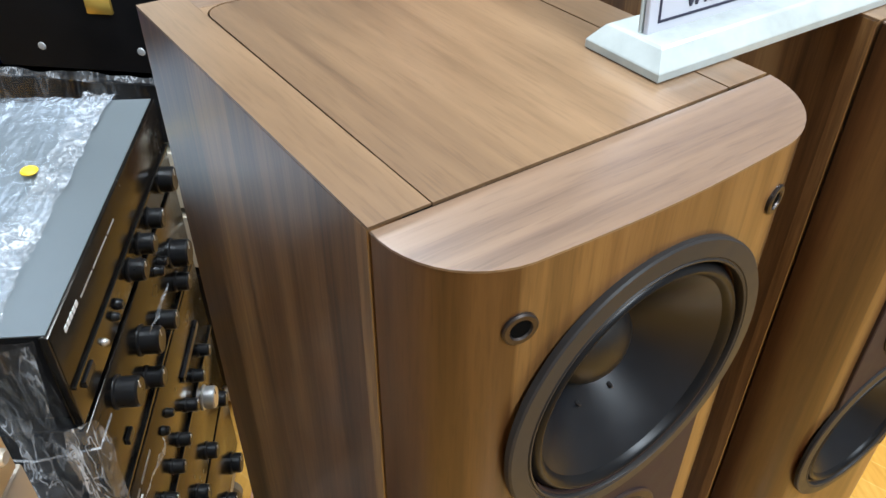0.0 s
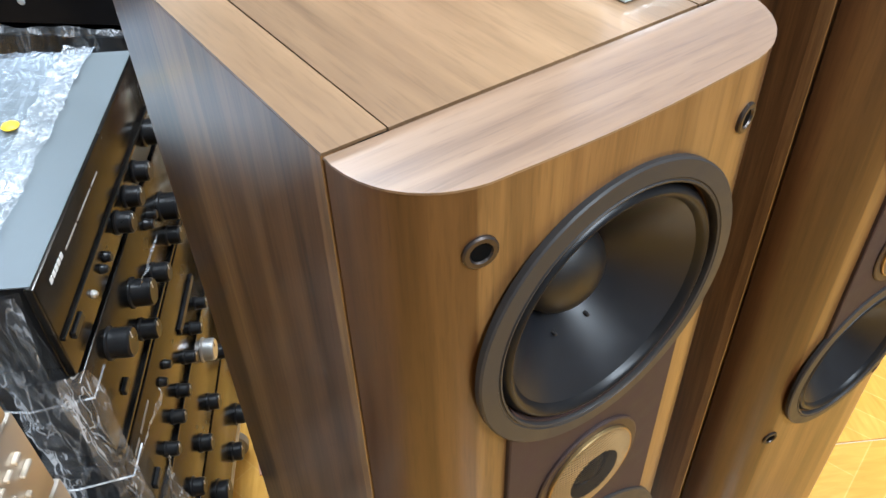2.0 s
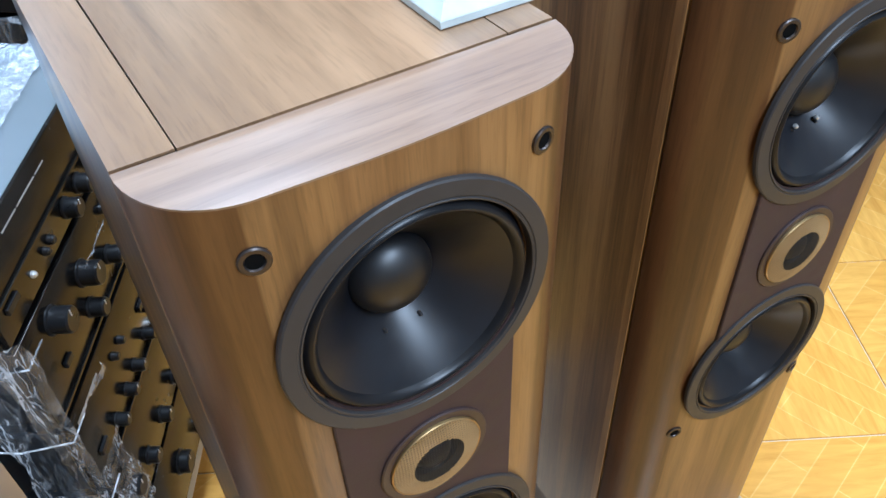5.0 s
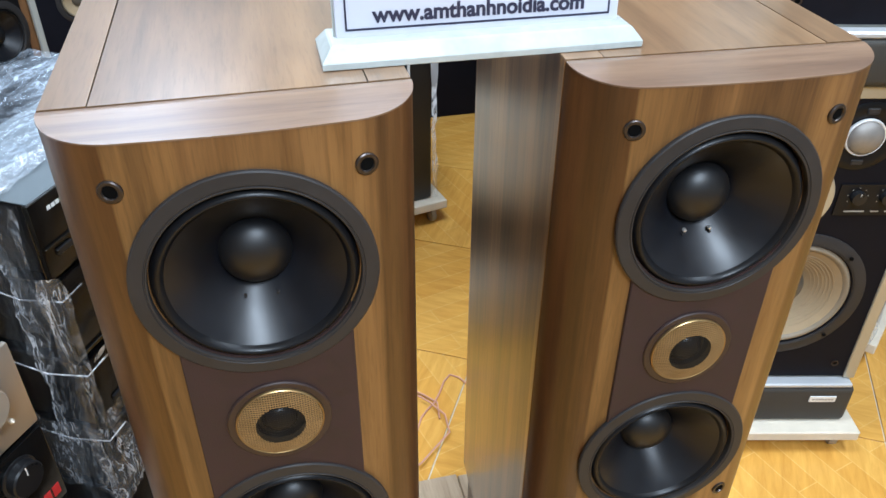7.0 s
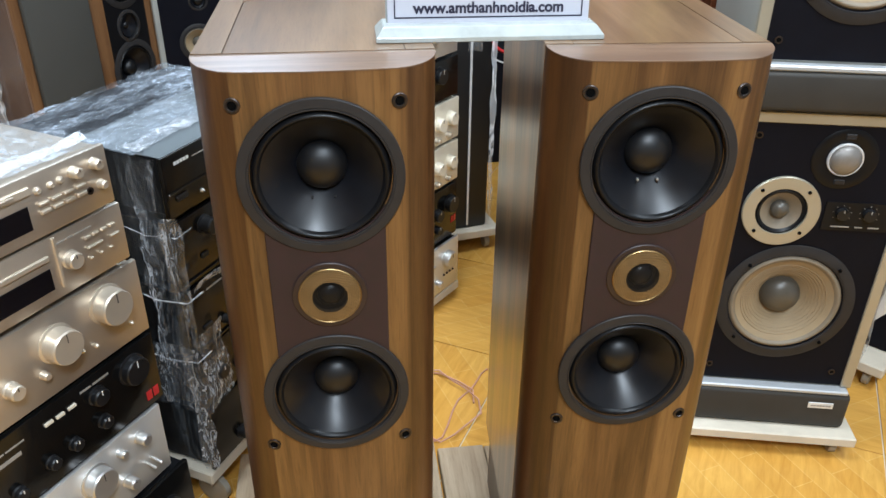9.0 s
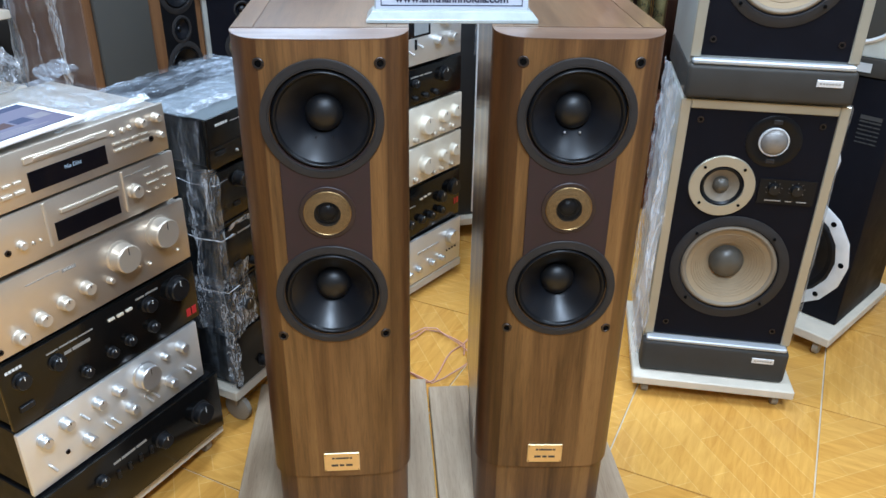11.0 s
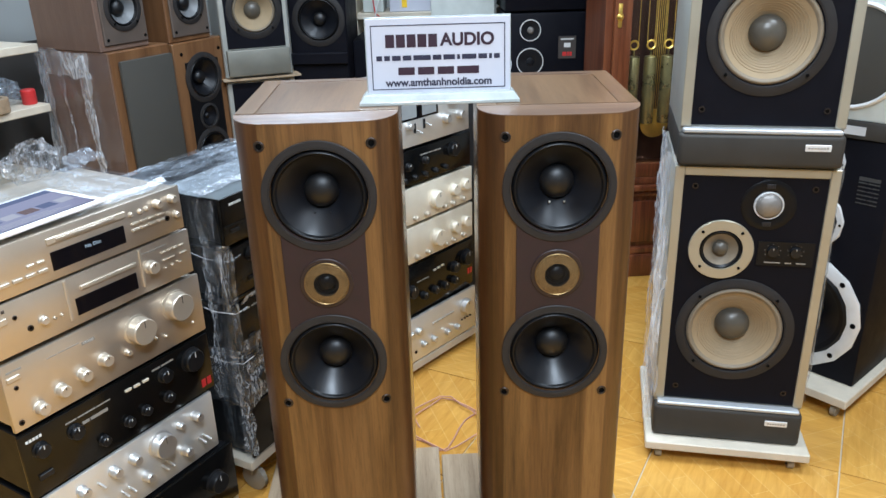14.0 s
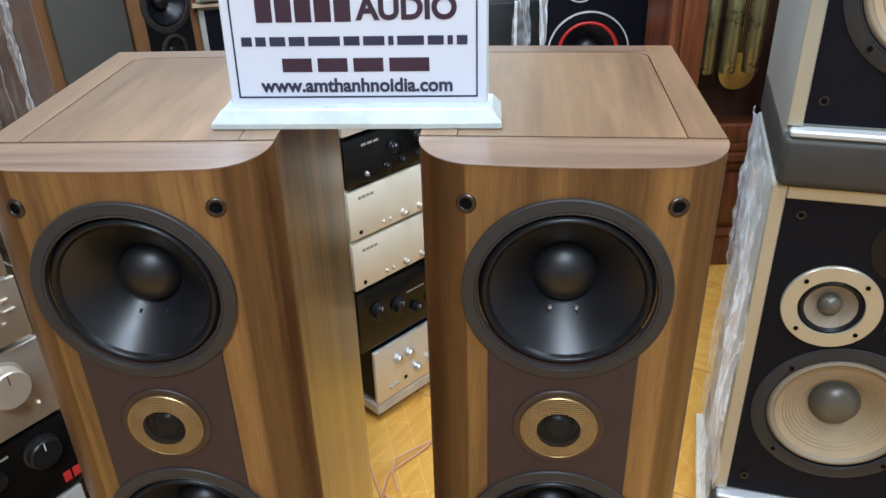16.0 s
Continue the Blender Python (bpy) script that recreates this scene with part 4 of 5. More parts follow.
component("integrated_amplifier", "black amplifier with large faceted black knobs", M2, 0.458, 0.581, 0.724, 0.36, black_face, black_case,
          [("k", 0.181, 0.672, 0.017, 0.026, "k"), ("k", 0.083, 0.69, 0.017, 0.026, "k"), ("k", 0.366, 0.66, 0.019, 0.026, "k"), ("k", 0.26, 0.632, 0.013, 0.022, "k"), ("k", 0.166, 0.624, 0.013, 0.022, "k"), ("b", 0.072, 0.63, 0.02, 0.01, "k"), ("k", 0.354, 0.618, 0.013, 0.02, "k"), ("k", 0.29, 0.69, 0.007, 0.012, "k"), ("k", 0.31, 0.69, 0.007, 0.012, "k")], G2, lip=0.595)
tuner = component("tuner", "black tuner on top of the wrapped stack, bare metal front edge", M2, 0.458, 0.728, 0.852, 0.36, black_face, black_case,
          [("k", x, 0.756, 0.013, 0.02, "k") for x in (0.212, 0.262, 0.315)] + [("k", 0.392, 0.765, 0.017, 0.022, "k"), ("k", 0.15, 0.758, 0.006, 0.008, "k"), ("k", 0.132, 0.756, 0.005, 0.008, "k"), ("b", 0.037, 0.768, 0.03, 0.01, "k"), ("k", 0.092, 0.757, 0.004, 0.006, "s"),
           ("m", 0.03, 0.07, 0.833, 0.006, (1, 1, 1, 1, 1), mark_white), ("m", 0.08, 0.21, 0.83, 0.002, (3, 4, 2), mark_grey)], G2, lip=0.782, category="tuner")
part("top_plate", box(0.004, 0.454, 0.0, 0.2, 0.1235, 0.1248), steel_blue, tuner, "bare blue-grey steel top", smooth=False)
f2 = thing("stretch_wrap", "crumpled clear stretch film wrapped round the black stack", "plastic film", M2)
film_sheet("top_film", f2, (-0.004, 0.05, 0.853), (0.465, 0, 0), (0, 0.32, 0), 120, 84, 0.0042, wrap_top, 1.0, 0.015)
film_sheet("film_fold", f2, (0.0, 0.046, 0.855), (0.46, 0.002, 0), (0, 0.036, 0.003), 120, 10, 0.005, wrap_bunched, 61.0, 0.012, 40.0)
film_sheet("side_film", f2, (-0.002, 0.37, 0.14), (0, -0.365, 0), (0, 0, 0.715), 60, 100, 0.004, wrap, 2.0, 0.01)
film_sheet("corner_film", f2, (-0.008, 0.062, 0.44), (0.004, -0.05, 0), (0, 0, 0.41), 14, 90, 0.007, wrap_bunched, 5.0, 0.03, 20.0)
film_sheet("corner_film", f2, (-0.006, 0.012, 0.14), (0.014, -0.026, 0), (0, 0, 0.60), 8, 110, 0.006, wrap_bunched, 6.0, 0.02, 22.0)
film_sheet("front_film", f2, (0.0, -0.012, 0.4), (0.07, 0.0, 0), (0, 0, 0.09), 20, 20, 0.008, wrap_bunched, 8.0, 0.02)
film_sheet("low_film", f2, (-0.010, 0.20, 0.31), (0.0, -0.215, 0), (0, 0, 0.15), 60, 30, 0.007, wrap_bunched, 11.0, 0.03)
film_sheet("low_film", f2, (-0.004, -0.014, 0.30), (0.09, 0.004, 0), (0.0, 0, 0.12), 20, 24, 0.007, wrap_bunched, 12.0, 0.03)
film_sheet("torn_tuft", f2, (0.16, -0.02, 0.706), (0.05, -0.008, 0.012), (0.012, -0.012, 0.016), 9, 6, 0.008, wrap_hanging, 14.0, 0.02)
film_sheet("torn_tuft", f2, (0.01, -0.02, 0.59), (0.07, -0.01, 0.012), (0.0, -0.006, 0.02), 12, 6, 0.008, wrap_hanging, 17.0, 0.03)
for za, zb in ((0.725, 0.70), (0.58, 0.56), (0.43, 0.42)):
    part("film_cord", tube([(-0.009, 0.36, za), (-0.012, 0.2, za + 0.004), (-0.012, 0.05, zb), (0.0, -0.01, zb), (0.04, -0.012, zb + 0.004)], 0.0013, 6), wrap_hanging, f2)
yb = thing("yellow_cap", "small yellow plastic cap on the film", "cap", M2 @ Matrix.Translation((0.271, 0.096, 0.858)))
part("cap", lathe([(0, 0), (0.009, 0.0), (0.010, 0.002), (0.008, 0.004), (0, 0.005)], 20, axis="z"), yellow_mark, yb)

# stack seen between the towers
M3 = at(0.337, 1.108, 0, 48)
dolly("white rolling board under the stack between the towers", M3, 0.03, 0.47, -0.012, 0.38, 0.052, 0.03)
G3 = "components in the far stack"
component("integrated_amplifier", "brushed silver amplifier at the bottom of the far stack", M3 @ at(0.03, -0.01), 0.43, 0.053, 0.222, 0.36, silver, black_case,
          [("k", 0.115, 0.168, 0.013, 0.018, "s"), ("k", 0.075, 0.17, 0.013, 0.018, "s"), ("k", 0.14, 0.108, 0.011, 0.018, "s"), ("k", 0.19, 0.108, 0.011, 0.018, "s"), ("k", 0.265, 0.103, 0.011, 0.018, "s"), ("k", 0.318, 0.1, 0.011, 0.018, "s"), ("k", 0.37, 0.165, 0.026, 0.022, "s"), ("j", 0.1, 0.095, 0.006), ("b", 0.06, 0.09, 0.03, 0.008, "s")]
          + [("b", 0.2 + 0.024 * k, 0.165, 0.018, 0.007, "s") for k in range(5)] + [("k", 0.35 + 0.016 * k, 0.115, 0.003, 0.004, "k") for k in range(4)], G3)
component("integrated_amplifier", "glossy black amplifier with black knobs in the far stack", M3, 0.46, 0.226, 0.404, 0.36, black_gloss, black_case,
          [("k", 0.354, 0.33, 0.018, 0.018, "k"), ("k", 0.42, 0.345, 0.026, 0.02, "k"), ("k", 0.13, 0.318, 0.02, 0.02, "k"), ("k", 0.06, 0.335, 0.02, 0.02, "k"), ("k", 0.188, 0.284, 0.013, 0.018, "k"), ("k", 0.246, 0.284, 0.013, 0.018, "k"), ("k", 0.296, 0.282, 0.013, 0.018, "k"), ("k", 0.351, 0.282, 0.013, 0.018, "k"),
           ("b", 0.25, 0.355, 0.014, 0.006, "w"), ("b", 0.27, 0.357, 0.014, 0.006, "w"), ("b", 0.29, 0.359, 0.014, 0.006, "w"), ("m", 0.16, 0.22, 0.34, 0.004, (2, 3), mark_grey), ("m", 0.43, 0.455, 0.285, 0.022, (1, 1), mark_red)], G3)
for z0, z1 in ((0.408, 0.538), (0.542, 0.668)):
    d = z0 - 0.408
    component("integrated_amplifier", "pale champagne amplifier with one large and several small knobs", M3, 0.463, z0, z1, 0.36, cream_face, cream_face,
              [("k", 0.266, 0.47 + d, 0.028, 0.024, "w"), ("k", 0.359, 0.478 + d, 0.019, 0.02, "w"), ("k", 0.417, 0.482 + d, 0.019, 0.02, "w")]
              + [("k", x, 0.432 + d, 0.008, 0.016, "c") for x in (0.163, 0.217, 0.308, 0.351)] + [("k", 0.405, 0.434 + d, 0.008, 0.016, "c"), ("j", 0.03, 0.43 + d, 0.005), ("k", 0.1, 0.432 + d, 0.004, 0.006, "c"), ("k", 0.12, 0.432 + d, 0.004, 0.006, "c"), ("m", 0.03, 0.075, 0.515 + d, 0.007, (1, 1, 1, 1), mark_grey)], G3)
component("power_amplifier", "glossy black amplifier with faint controls", M3, 0.455, 0.672, 0.79, 0.46, black_gloss, black_case,
          [("k", 0.14, 0.74, 0.012, 0.014, "k"), ("k", 0.22, 0.745, 0.012, 0.014, "k"), ("k", 0.36, 0.75, 0.022, 0.018, "k"), ("m", 0.05, 0.1, 0.77, 0.006, (1, 1, 1), mark_grey), ("m", 0.2, 0.3, 0.765, 0.004, (2, 1, 2), mark_grey), ("k", 0.06, 0.7, 0.005, 0.008, "s")] + [("k", 0.12 + 0.05 * k, 0.7, 0.008, 0.012, "k") for k in range(5)], G3)
meter_amp = component("meter_amplifier", "silver amplifier with two lit level meters", M3, 0.45, 0.794, 0.962, 0.335, silver, black_case,
                      [("d", 0.11, 0.292, 0.882, 0.94), ("k", 0.148, 0.866, 0.011, 0.02, "s"), ("k", 0.324, 0.86, 0.014, 0.022, "s"), ("k", 0.396, 0.86, 0.014, 0.022, "s"), ("k", 0.36, 0.92, 0.022, 0.022, "s"), ("k", 0.05, 0.87, 0.012, 0.02, "s"), ("t", 0.19, 0.845, "s"), ("t", 0.232, 0.86, "s"), ("b", 0.178, 0.855, 0.008, 0.03, "k"), ("b", 0.222, 0.862, 0.008, 0.03, "k")], G3)
for x in (0.122, 0.215):
    part("meter", box(x, x + 0.066, -0.0062, -0.005, 0.095, 0.14), meter_face, meter_amp, "pale level meter", smooth=False)
part("top_cover", box(0.004, 0.446, 0.004, 0.337, 0.1655, 0.1665), vent_grey, meter_amp, "grey vented top", smooth=False)
vents = bmesh.new()
for k in range(13):
    box(0.06, 0.4, 0.06 + 0.019 * k, 0.07 + 0.019 * k, 0.1665, 0.1705, bm=vents)
part("vent_rib", vents, vent_grey, meter_amp, smooth=False)


for y in (0.097, 0.256):
    part("case_screw", lathe([(0, -0.0015), (0.005, -0.0012), (0.0065, 0.0), (0.0065, 0.003)], 16, axis="x"), trim_silver, meter_amp, m=Matrix.Translation((0.006, y, 0.048)))
part("side_latch", box(0.001, 0.008, 0.125, 0.165, 0.105, 0.128, 0.002, 2), brass, meter_amp, "small brass latch on the black side")
bb = thing("plastic_box", "blue plastic box behind the meter amplifier", "box", M3 @ at(0.005, 0.355, 0.792))
part("box", box(0.0, 0.16, 0.0, 0.09, 0.0, 0.058, 0.006, 2), blue_plastic, bb)
part("lid", box(-0.003, 0.163, -0.003, 0.093, 0.058, 0.067, 0.003, 2), blue_plastic, bb)
f6 = thing("stretch_wrap", "clear stretch film round the black amplifier in the far stack", "plastic film", M3)
film_sheet("side_film", f6, (-0.003, 0.44, 0.55), (0, -0.44, 0), (0, 0, 0.25), 60, 40, 0.005, wrap, 71.0, 0.02, 14.0)
film_sheet("film_edge", f6, (-0.006, 0.44, 0.796), (0, -0.44, 0), (0.004, 0, 0.008), 80, 3, 0.003, wrap_bunched, 73.0, 0.01, 30.0)
film_sheet("film_tail", f6, (-0.02, 0.47, 0.786), (0.02, -0.12, 0.004), (0.05, 0.02, 0.02), 20, 12, 0.008, wrap_bunched, 75.0, 0.02, 20.0)

# ---- stacked studio loudspeakers on the right ----
plate_black = dull(paint("control_plate_black", (0.006, 0.006, 0.007), 0.4), 0.2)
MB = at(1.13 + 0.175 * math.cos(radians(-13.5)), 0.735 + 0.175 * math.sin(radians(-13.5)), 0, -13.5)


def studio_speaker(m, z0, base_h, z1, r_w, z_w, full):
    t = thing("studio_speaker", "metallic-silver loudspeaker, black baffle, cream cone, " + ("on a white rolling board" if full else "stacked on its twin"), "loudspeaker", m, "stacked silver loudspeakers")
    H, D, zb = 0.195 if full else 0.189, 0.36, z0 + base_h
    bore = [(-0.006, z_w, r_w * 0.815, -0.02, 0.08)] + ([(-0.064, 0.636, 0.0538, -0.02, 0.03)] if full else [])
    cut_round(part("cabinet", box(-H, H, 0.004, D, z0 + 0.004, z1, 0.004, 2), steel_box, t), bore)
    fr = bmesh.new()
    w = 0.024
    for x0, x1, za, zc in ((-H, -H + w, zb, z1), (H - w, H, zb, z1), (-H + w, H - w, z1 - w, z1)):
        box(x0, x1, -0.006, 0.006, za, zc, 0.002, 1, bm=fr)
    part("front_frame", fr, frame_champ, t, "champagne metal edge frame")
    cut_round(part("baffle", box(-H + w, H - w, -0.001, 0.01, zb + 0.004, z1 - w), baffle_black, t, "black painted baffle", smooth=False), bore)
    part("base", box(-H - 0.002, H + 0.002, -0.026, D - 0.01, z0, zb - 0.012, 0.012, 3), base_taupe, t, "taupe skirt")
    part("trim_ledge", box(-H + 0.006, H - 0.008, -0.024, 0.004, zb - 0.0125, zb - 0.001, 0.003, 1), trim_silver, t, "bright metal ledge")
    lab = part("maker_plate", box(0.1, 0.158, -0.0285, -0.0255, zb - 0.05, zb - 0.034, 0.0006, 1), white_frame, t)
    bars("plate_mark", mark_grey, lab, 0.106, 0.152, zb - 0.042, 0.004, -0.0292, (1, 1, 1, 1, 1, 1, 1))
    wf = woofer(t, -0.006, z_w, r_w, -0.002, paper_cone, surround_tan, dome_grey, ring_grey, r_w * 0.3, 0.045, 4, 0.004, flat_ring=0.17)
    rc = r_w * 0.81 * 0.86
    for k in range(7):
        r = r_w * 0.34 + (rc - r_w * 0.36) * (k + 1) / 8.5
        f = (rc - r) / (rc - r_w * 0.27)
        y = 0.002 + 0.045 * (0.85 * f + 0.15 * f * f) - 0.0006
        part("cone_rib", lathe([(r + 0.0012, y + 0.001), (r, y + 0.0001), (r - 0.0012, y + 0.001)], 64), paper_cone, wf)
    for x in (-0.142, 0.142):
        for z in (z1 - 0.052, zb + 0.042):
            h = part("grille_socket", lathe([(0.0075, 0.0), (0.0075, -0.004), (0.005, -0.004), (0.004, -0.001)], 20), dark_metal, t, m=Matrix.Translation((x, 0, z)))
            part("socket_bore", lathe([(0.0045, -0.003), (0, -0.003)], 16), hole_black, h)
    if full:
        md = part("midrange", lathe([(0.081, 0), (0.081, -0.006), (0.0795, -0.008), (0.054, -0.008), (0.053, -0.004)], 64), frame_champ, t, "gold-ringed midrange driver", m=Matrix.Translation((-0.064, 0, 0.636)))
        part("surround", lathe([(0.0535, -0.002), (0.049, -0.007), (0.043, -0.003)], 48), rubber, md)
        part("cone", lathe([(0.0435, -0.003), (0.017, 0.014)], 48), surround_tan, md)
        part("dust_cap", lathe([(0.0195, 0.010)] + [(0.0195 * math.cos(math.pi / 2 * k / 6), 0.006 - 0.015 * math.sin(math.pi / 2 * k / 6)) for k in range(7)], 28), dome_grey, md)
        screws(md, 0.068, -0.0085, 4, 0.0042, hole_black, 45)
        tw = part("tweeter", lathe([(0.066, 0.0), (0.066, -0.002), (0.062, -0.004), (0.05, -0.003), (0.038, -0.001)], 56), rubber, t, "black flanged dome tweeter", m=Matrix.Translation((0.038, 0, 0.76)))
        part("rim", lathe([(0.036, -0.002), (0.036, -0.006), (0.0345, -0.008), (0.032, -0.007)], 48), white_frame, tw)
        part("dome", lathe([(0.0325 * math.cos(math.pi / 2 * k / 8), -0.005 - 0.017 * math.sin(math.pi / 2 * k / 8)) for k in range(9)], 48), dome_mesh, tw, "grey mesh dome")
        for z in (-0.05, 0.05):
            part("tab", box(-0.011, 0.011, -0.006, -0.002, z - 0.006, z + 0.006, 0.002, 1), ring_grey, tw)
        cp = part("control_plate", box(0.026, 0.162, -0.004, 0.0, 0.598, 0.664), plate_black, t, "satin black level-control plate")
        for x in (0.062, 0.117):
            kn = part("level_knob", lathe([(0.014, -0.003), (0.013, -0.014), (0, -0.015)], 24), black_knob, cp, m=Matrix.Translation((x, 0, 0.638)))
            part("pointer", box(-0.001, 0.001, -0.0158, -0.0145, 0.006, 0.012), mark_grey, kn, smooth=False)
            dots = bmesh.new()
            for k in range(7):
                a = radians(-30 + 40 * k)
                box(x + 0.019 * math.cos(a) - 0.0008, x + 0.019 * math.cos(a) + 0.0008, -0.0046, -0.004, 0.638 + 0.019 * math.sin(a) - 0.0008, 0.638 + 0.019 * math.sin(a) + 0.0008, bm=dots)
            part("scale_dots", dots, mark_grey, cp, smooth=False)
        bars("print", mark_grey, cp, 0.045, 0.145, 0.607, 0.003, -0.0046, (5, 2, 3), 1.5)
    return t


dolly("white-painted rolling board under silver loudspeakers", MB, -0.215, 0.222, -0.06, 0.36, 0.066, 0.026)
studio_speaker(MB, 0.067, 0.112, 0.857, 0.151, 0.404, True)
studio_speaker(MB @ at(-0.003, 0.0), 0.862, 0.095, 1.62, 0.142, 1.174, False)
f3 = thing("stretch_wrap", "milky stretch film hanging round a loudspeaker's sides", "plastic film", MB)
film_sheet("side_film", f3, (-0.199, 0.36, 0.09), (0, -0.36, 0), (0, 0, 0.79), 44, 90, 0.010, wrap_hanging, 21.0, 0.03, 11.0)
film_sheet("side_film", f3, (0.197, 0.0, 0.2), (0, 0.34, 0), (0, 0, 0.65), 34, 80, 0.005, wrap_hanging, 25.0, 0.03, 11.0)
film_sheet("edge_film", f3, (-0.23, 0.0, 0.1), (0.033, -0.004, 0), (0.006, 0, 0.78), 8, 90, 0.006, wrap_hanging, 29.0, 0.03, 12.0)
film_sheet("edge_film", f3, (0.196, 0.002, 0.2), (0.006, 0.008, 0), (0.0, 0, 0.66), 4, 90, 0.004, wrap, 33.0, 0.02, 12.0)

mark_faint = paint("printed_faint", (0.05, 0.05, 0.05), 0.5)
# black loudspeaker with white-framed drivers behind them
MS = at(1.773, 0.883, 0, -51)      # local x runs left from the near right-hand corner as negative
ds = dolly("white rolling board under the black loudspeaker", MS, -0.42, 0.022, -0.09, 0.4, 0.08, 0.03)
sb = thing("monitor_speaker", "black loudspeaker with white pressed-metal driver frames on a rolling board", "loudspeaker", MS)
cut_round(part("cabinet", box(-0.39, 0.0, 0.0, 0.36, 0.081, 0.845, 0.006, 2), baffle_black, sb), [(-0.198, 0.285, 0.142, -0.02, 0.06), (-0.198, 0.585, 0.07, -0.02, 0.04), (-0.198, 0.765, 0.052, -0.02, 0.03)])
for z, r in ((0.285, 0.19), (0.585, 0.092), (0.765, 0.068)):
    fr = lathe([(r, 0.0), (r, -0.004), (r * 0.97, -0.007), (r * 0.8, -0.007), (r * 0.78, -0.002)], 16 if r > 0.1 else 12)
    w = part("driver_frame", fr, white_frame, sb, "white pressed-metal frame", m=Matrix.Translation((-0.198, -0.001, z)) @ pose(0, 0, 0, 0, 22.5, 0))
    part("surround", lathe([(r * 0.8, -0.004), (r * 0.74, -0.01), (r * 0.66, -0.003)], 48), rubber, w)
    part("cone", lathe([(r * 0.67, -0.003), (r * 0.3, r * 0.22)], 48), cone_black, w)
    part("dust_cap", lathe([(r * 0.3 * math.cos(math.pi / 2 * k / 6), r * 0.2 - r * 0.2 * math.sin(math.pi / 2 * k / 6)) for k in range(7)], 32), cap_black, w)
    screws(w, r * 0.89, -0.0072, 8 if r > 0.1 else 4, r * 0.045, hole_black, 22.5)
for k, (ww, hh) in enumerate((((5,), 0.014), ((3, 4), 0.005), ((6, 3), 0.004), ((4, 5), 0.004), ((7, 2), 0.004), ((3, 3), 0.004), ((5, 3), 0.004))):
    bars("print", mark_faint, sb, -0.088, -0.03, 0.735 - 0.012 * k, hh * 0.8, -0.0012, ww)
gs = thing("monitor_speaker", "pale grey loudspeaker with round dark grille on a black one", "loudspeaker", MS @ at(-0.01, 0.0, 0.846, 4))
part("skirt", box(-0.36, 0.04, -0.005, 0.34, 0.0, 0.05, 0.004, 2), base_taupe, gs)
part("cabinet", box(-0.36, 0.04, 0.0, 0.34, 0.05, 0.62, 0.006, 2), pale_grey_panel, gs)
rg = part("grille_rim", lathe([(0.145, 0.0), (0.145, -0.008), (0.139, -0.012), (0.133, -0.008)], 64), white_frame, gs, m=Matrix.Translation((-0.15, 0, 0.225)))
part("grille", lathe([(0.134, -0.006), (0.1, -0.012), (0.0, -0.015)], 48), grille_cloth, rg)
pl = part("maker_plate", box(-0.23, -0.08, -0.0075, -0.0045, 0.012, 0.036), white_frame, gs, smooth=False)
bars("plate_mark", mark_red, pl, -0.222, -0.17, 0.024, 0.014, -0.0082, (1,))
part("red_strip", box(-0.3, 0.035, -0.003, 0.0015, 0.4, 0.445), mark_red, gs, "red painted strip", smooth=False)
for x in (-0.33, 0.01):
    part("screw", lathe([(0, -0.004), (0.006, -0.003), (0.007, 0.0)], 16), dark_metal, gs, m=Matrix.Translation((x, 0, 0.08)))

# ---- background row along the far side ----
MR = at(-0.623, 1.759, 0, 60)
t1 = thing("floor_speaker", "brown veneered floor loudspeaker with an olive cloth grille, film round it", "loudspeaker", MR)
part("cabinet", box(0.0, 0.29, 0.0, 0.36, 0.0, 1.04, 0.004, 1), oak_brown, t1)
part("grille", box(0.035, 0.285, -0.018, 0.0, 0.08, 1.005, 0.006, 2), grille_cloth, t1, "olive-grey grille cloth")
part("side_board", box(-0.006, 0.0, 0.0, 0.36, 0.0, 1.04), brown_board, t1, smooth=False)
f4 = thing("stretch_wrap", "torn milky film wrapped round the brown loudspeaker", "plastic film", MR)
film_sheet("side_film", f4, (-0.01, 0.36, 0.25), (0, -0.36, 0), (0, 0, 0.78), 24, 60, 0.004, wrap, 41.0, 0.03, 12.0)
film_sheet("corner_film", f4, (-0.014, 0.37, 0.3), (0.0, -0.05, 0), (0, 0, 0.745), 10, 60, 0.008, wrap_hanging, 45.0, 0.04, 12.0)
film_sheet("loose_strip", f4, (-0.014, 0.13, 0.3), (0.0, -0.045, 0), (0, 0.012, 0.74), 8, 70, 0.010, wrap_hanging, 47.0, 0.05, 16.0)
film_sheet("loose_strip", f4, (-0.012, 0.22, 0.3), (0.0, -0.016, 0), (0, 0.04, 0.66), 5, 70, 0.008, wrap_bunched, 48.0, 0.03, 16.0)
film_sheet("top_band", f4, (-0.016, 0.37, 0.95), (0.0, -0.29, 0), (0, 0, 0.092), 40, 16, 0.008, wrap_hanging, 49.0, 0.04, 16.0)
t2 = thing("floor_speaker", "orange-brown floor loudspeaker with a shaped black driver panel", "loudspeaker", MR @ at(0.315, 0.01))
cut_round(part("cabinet", box(0.0, 0.285, 0.0, 0.36, 0.0, 1.03, 0.004, 1), oak_brown, t2), [(0.145, 0.88, 0.081, -0.02, 0.06), (0.145, 0.57, 0.081, -0.02, 0.06), (0.145, 0.72, 0.0425, -0.02, 0.03)])
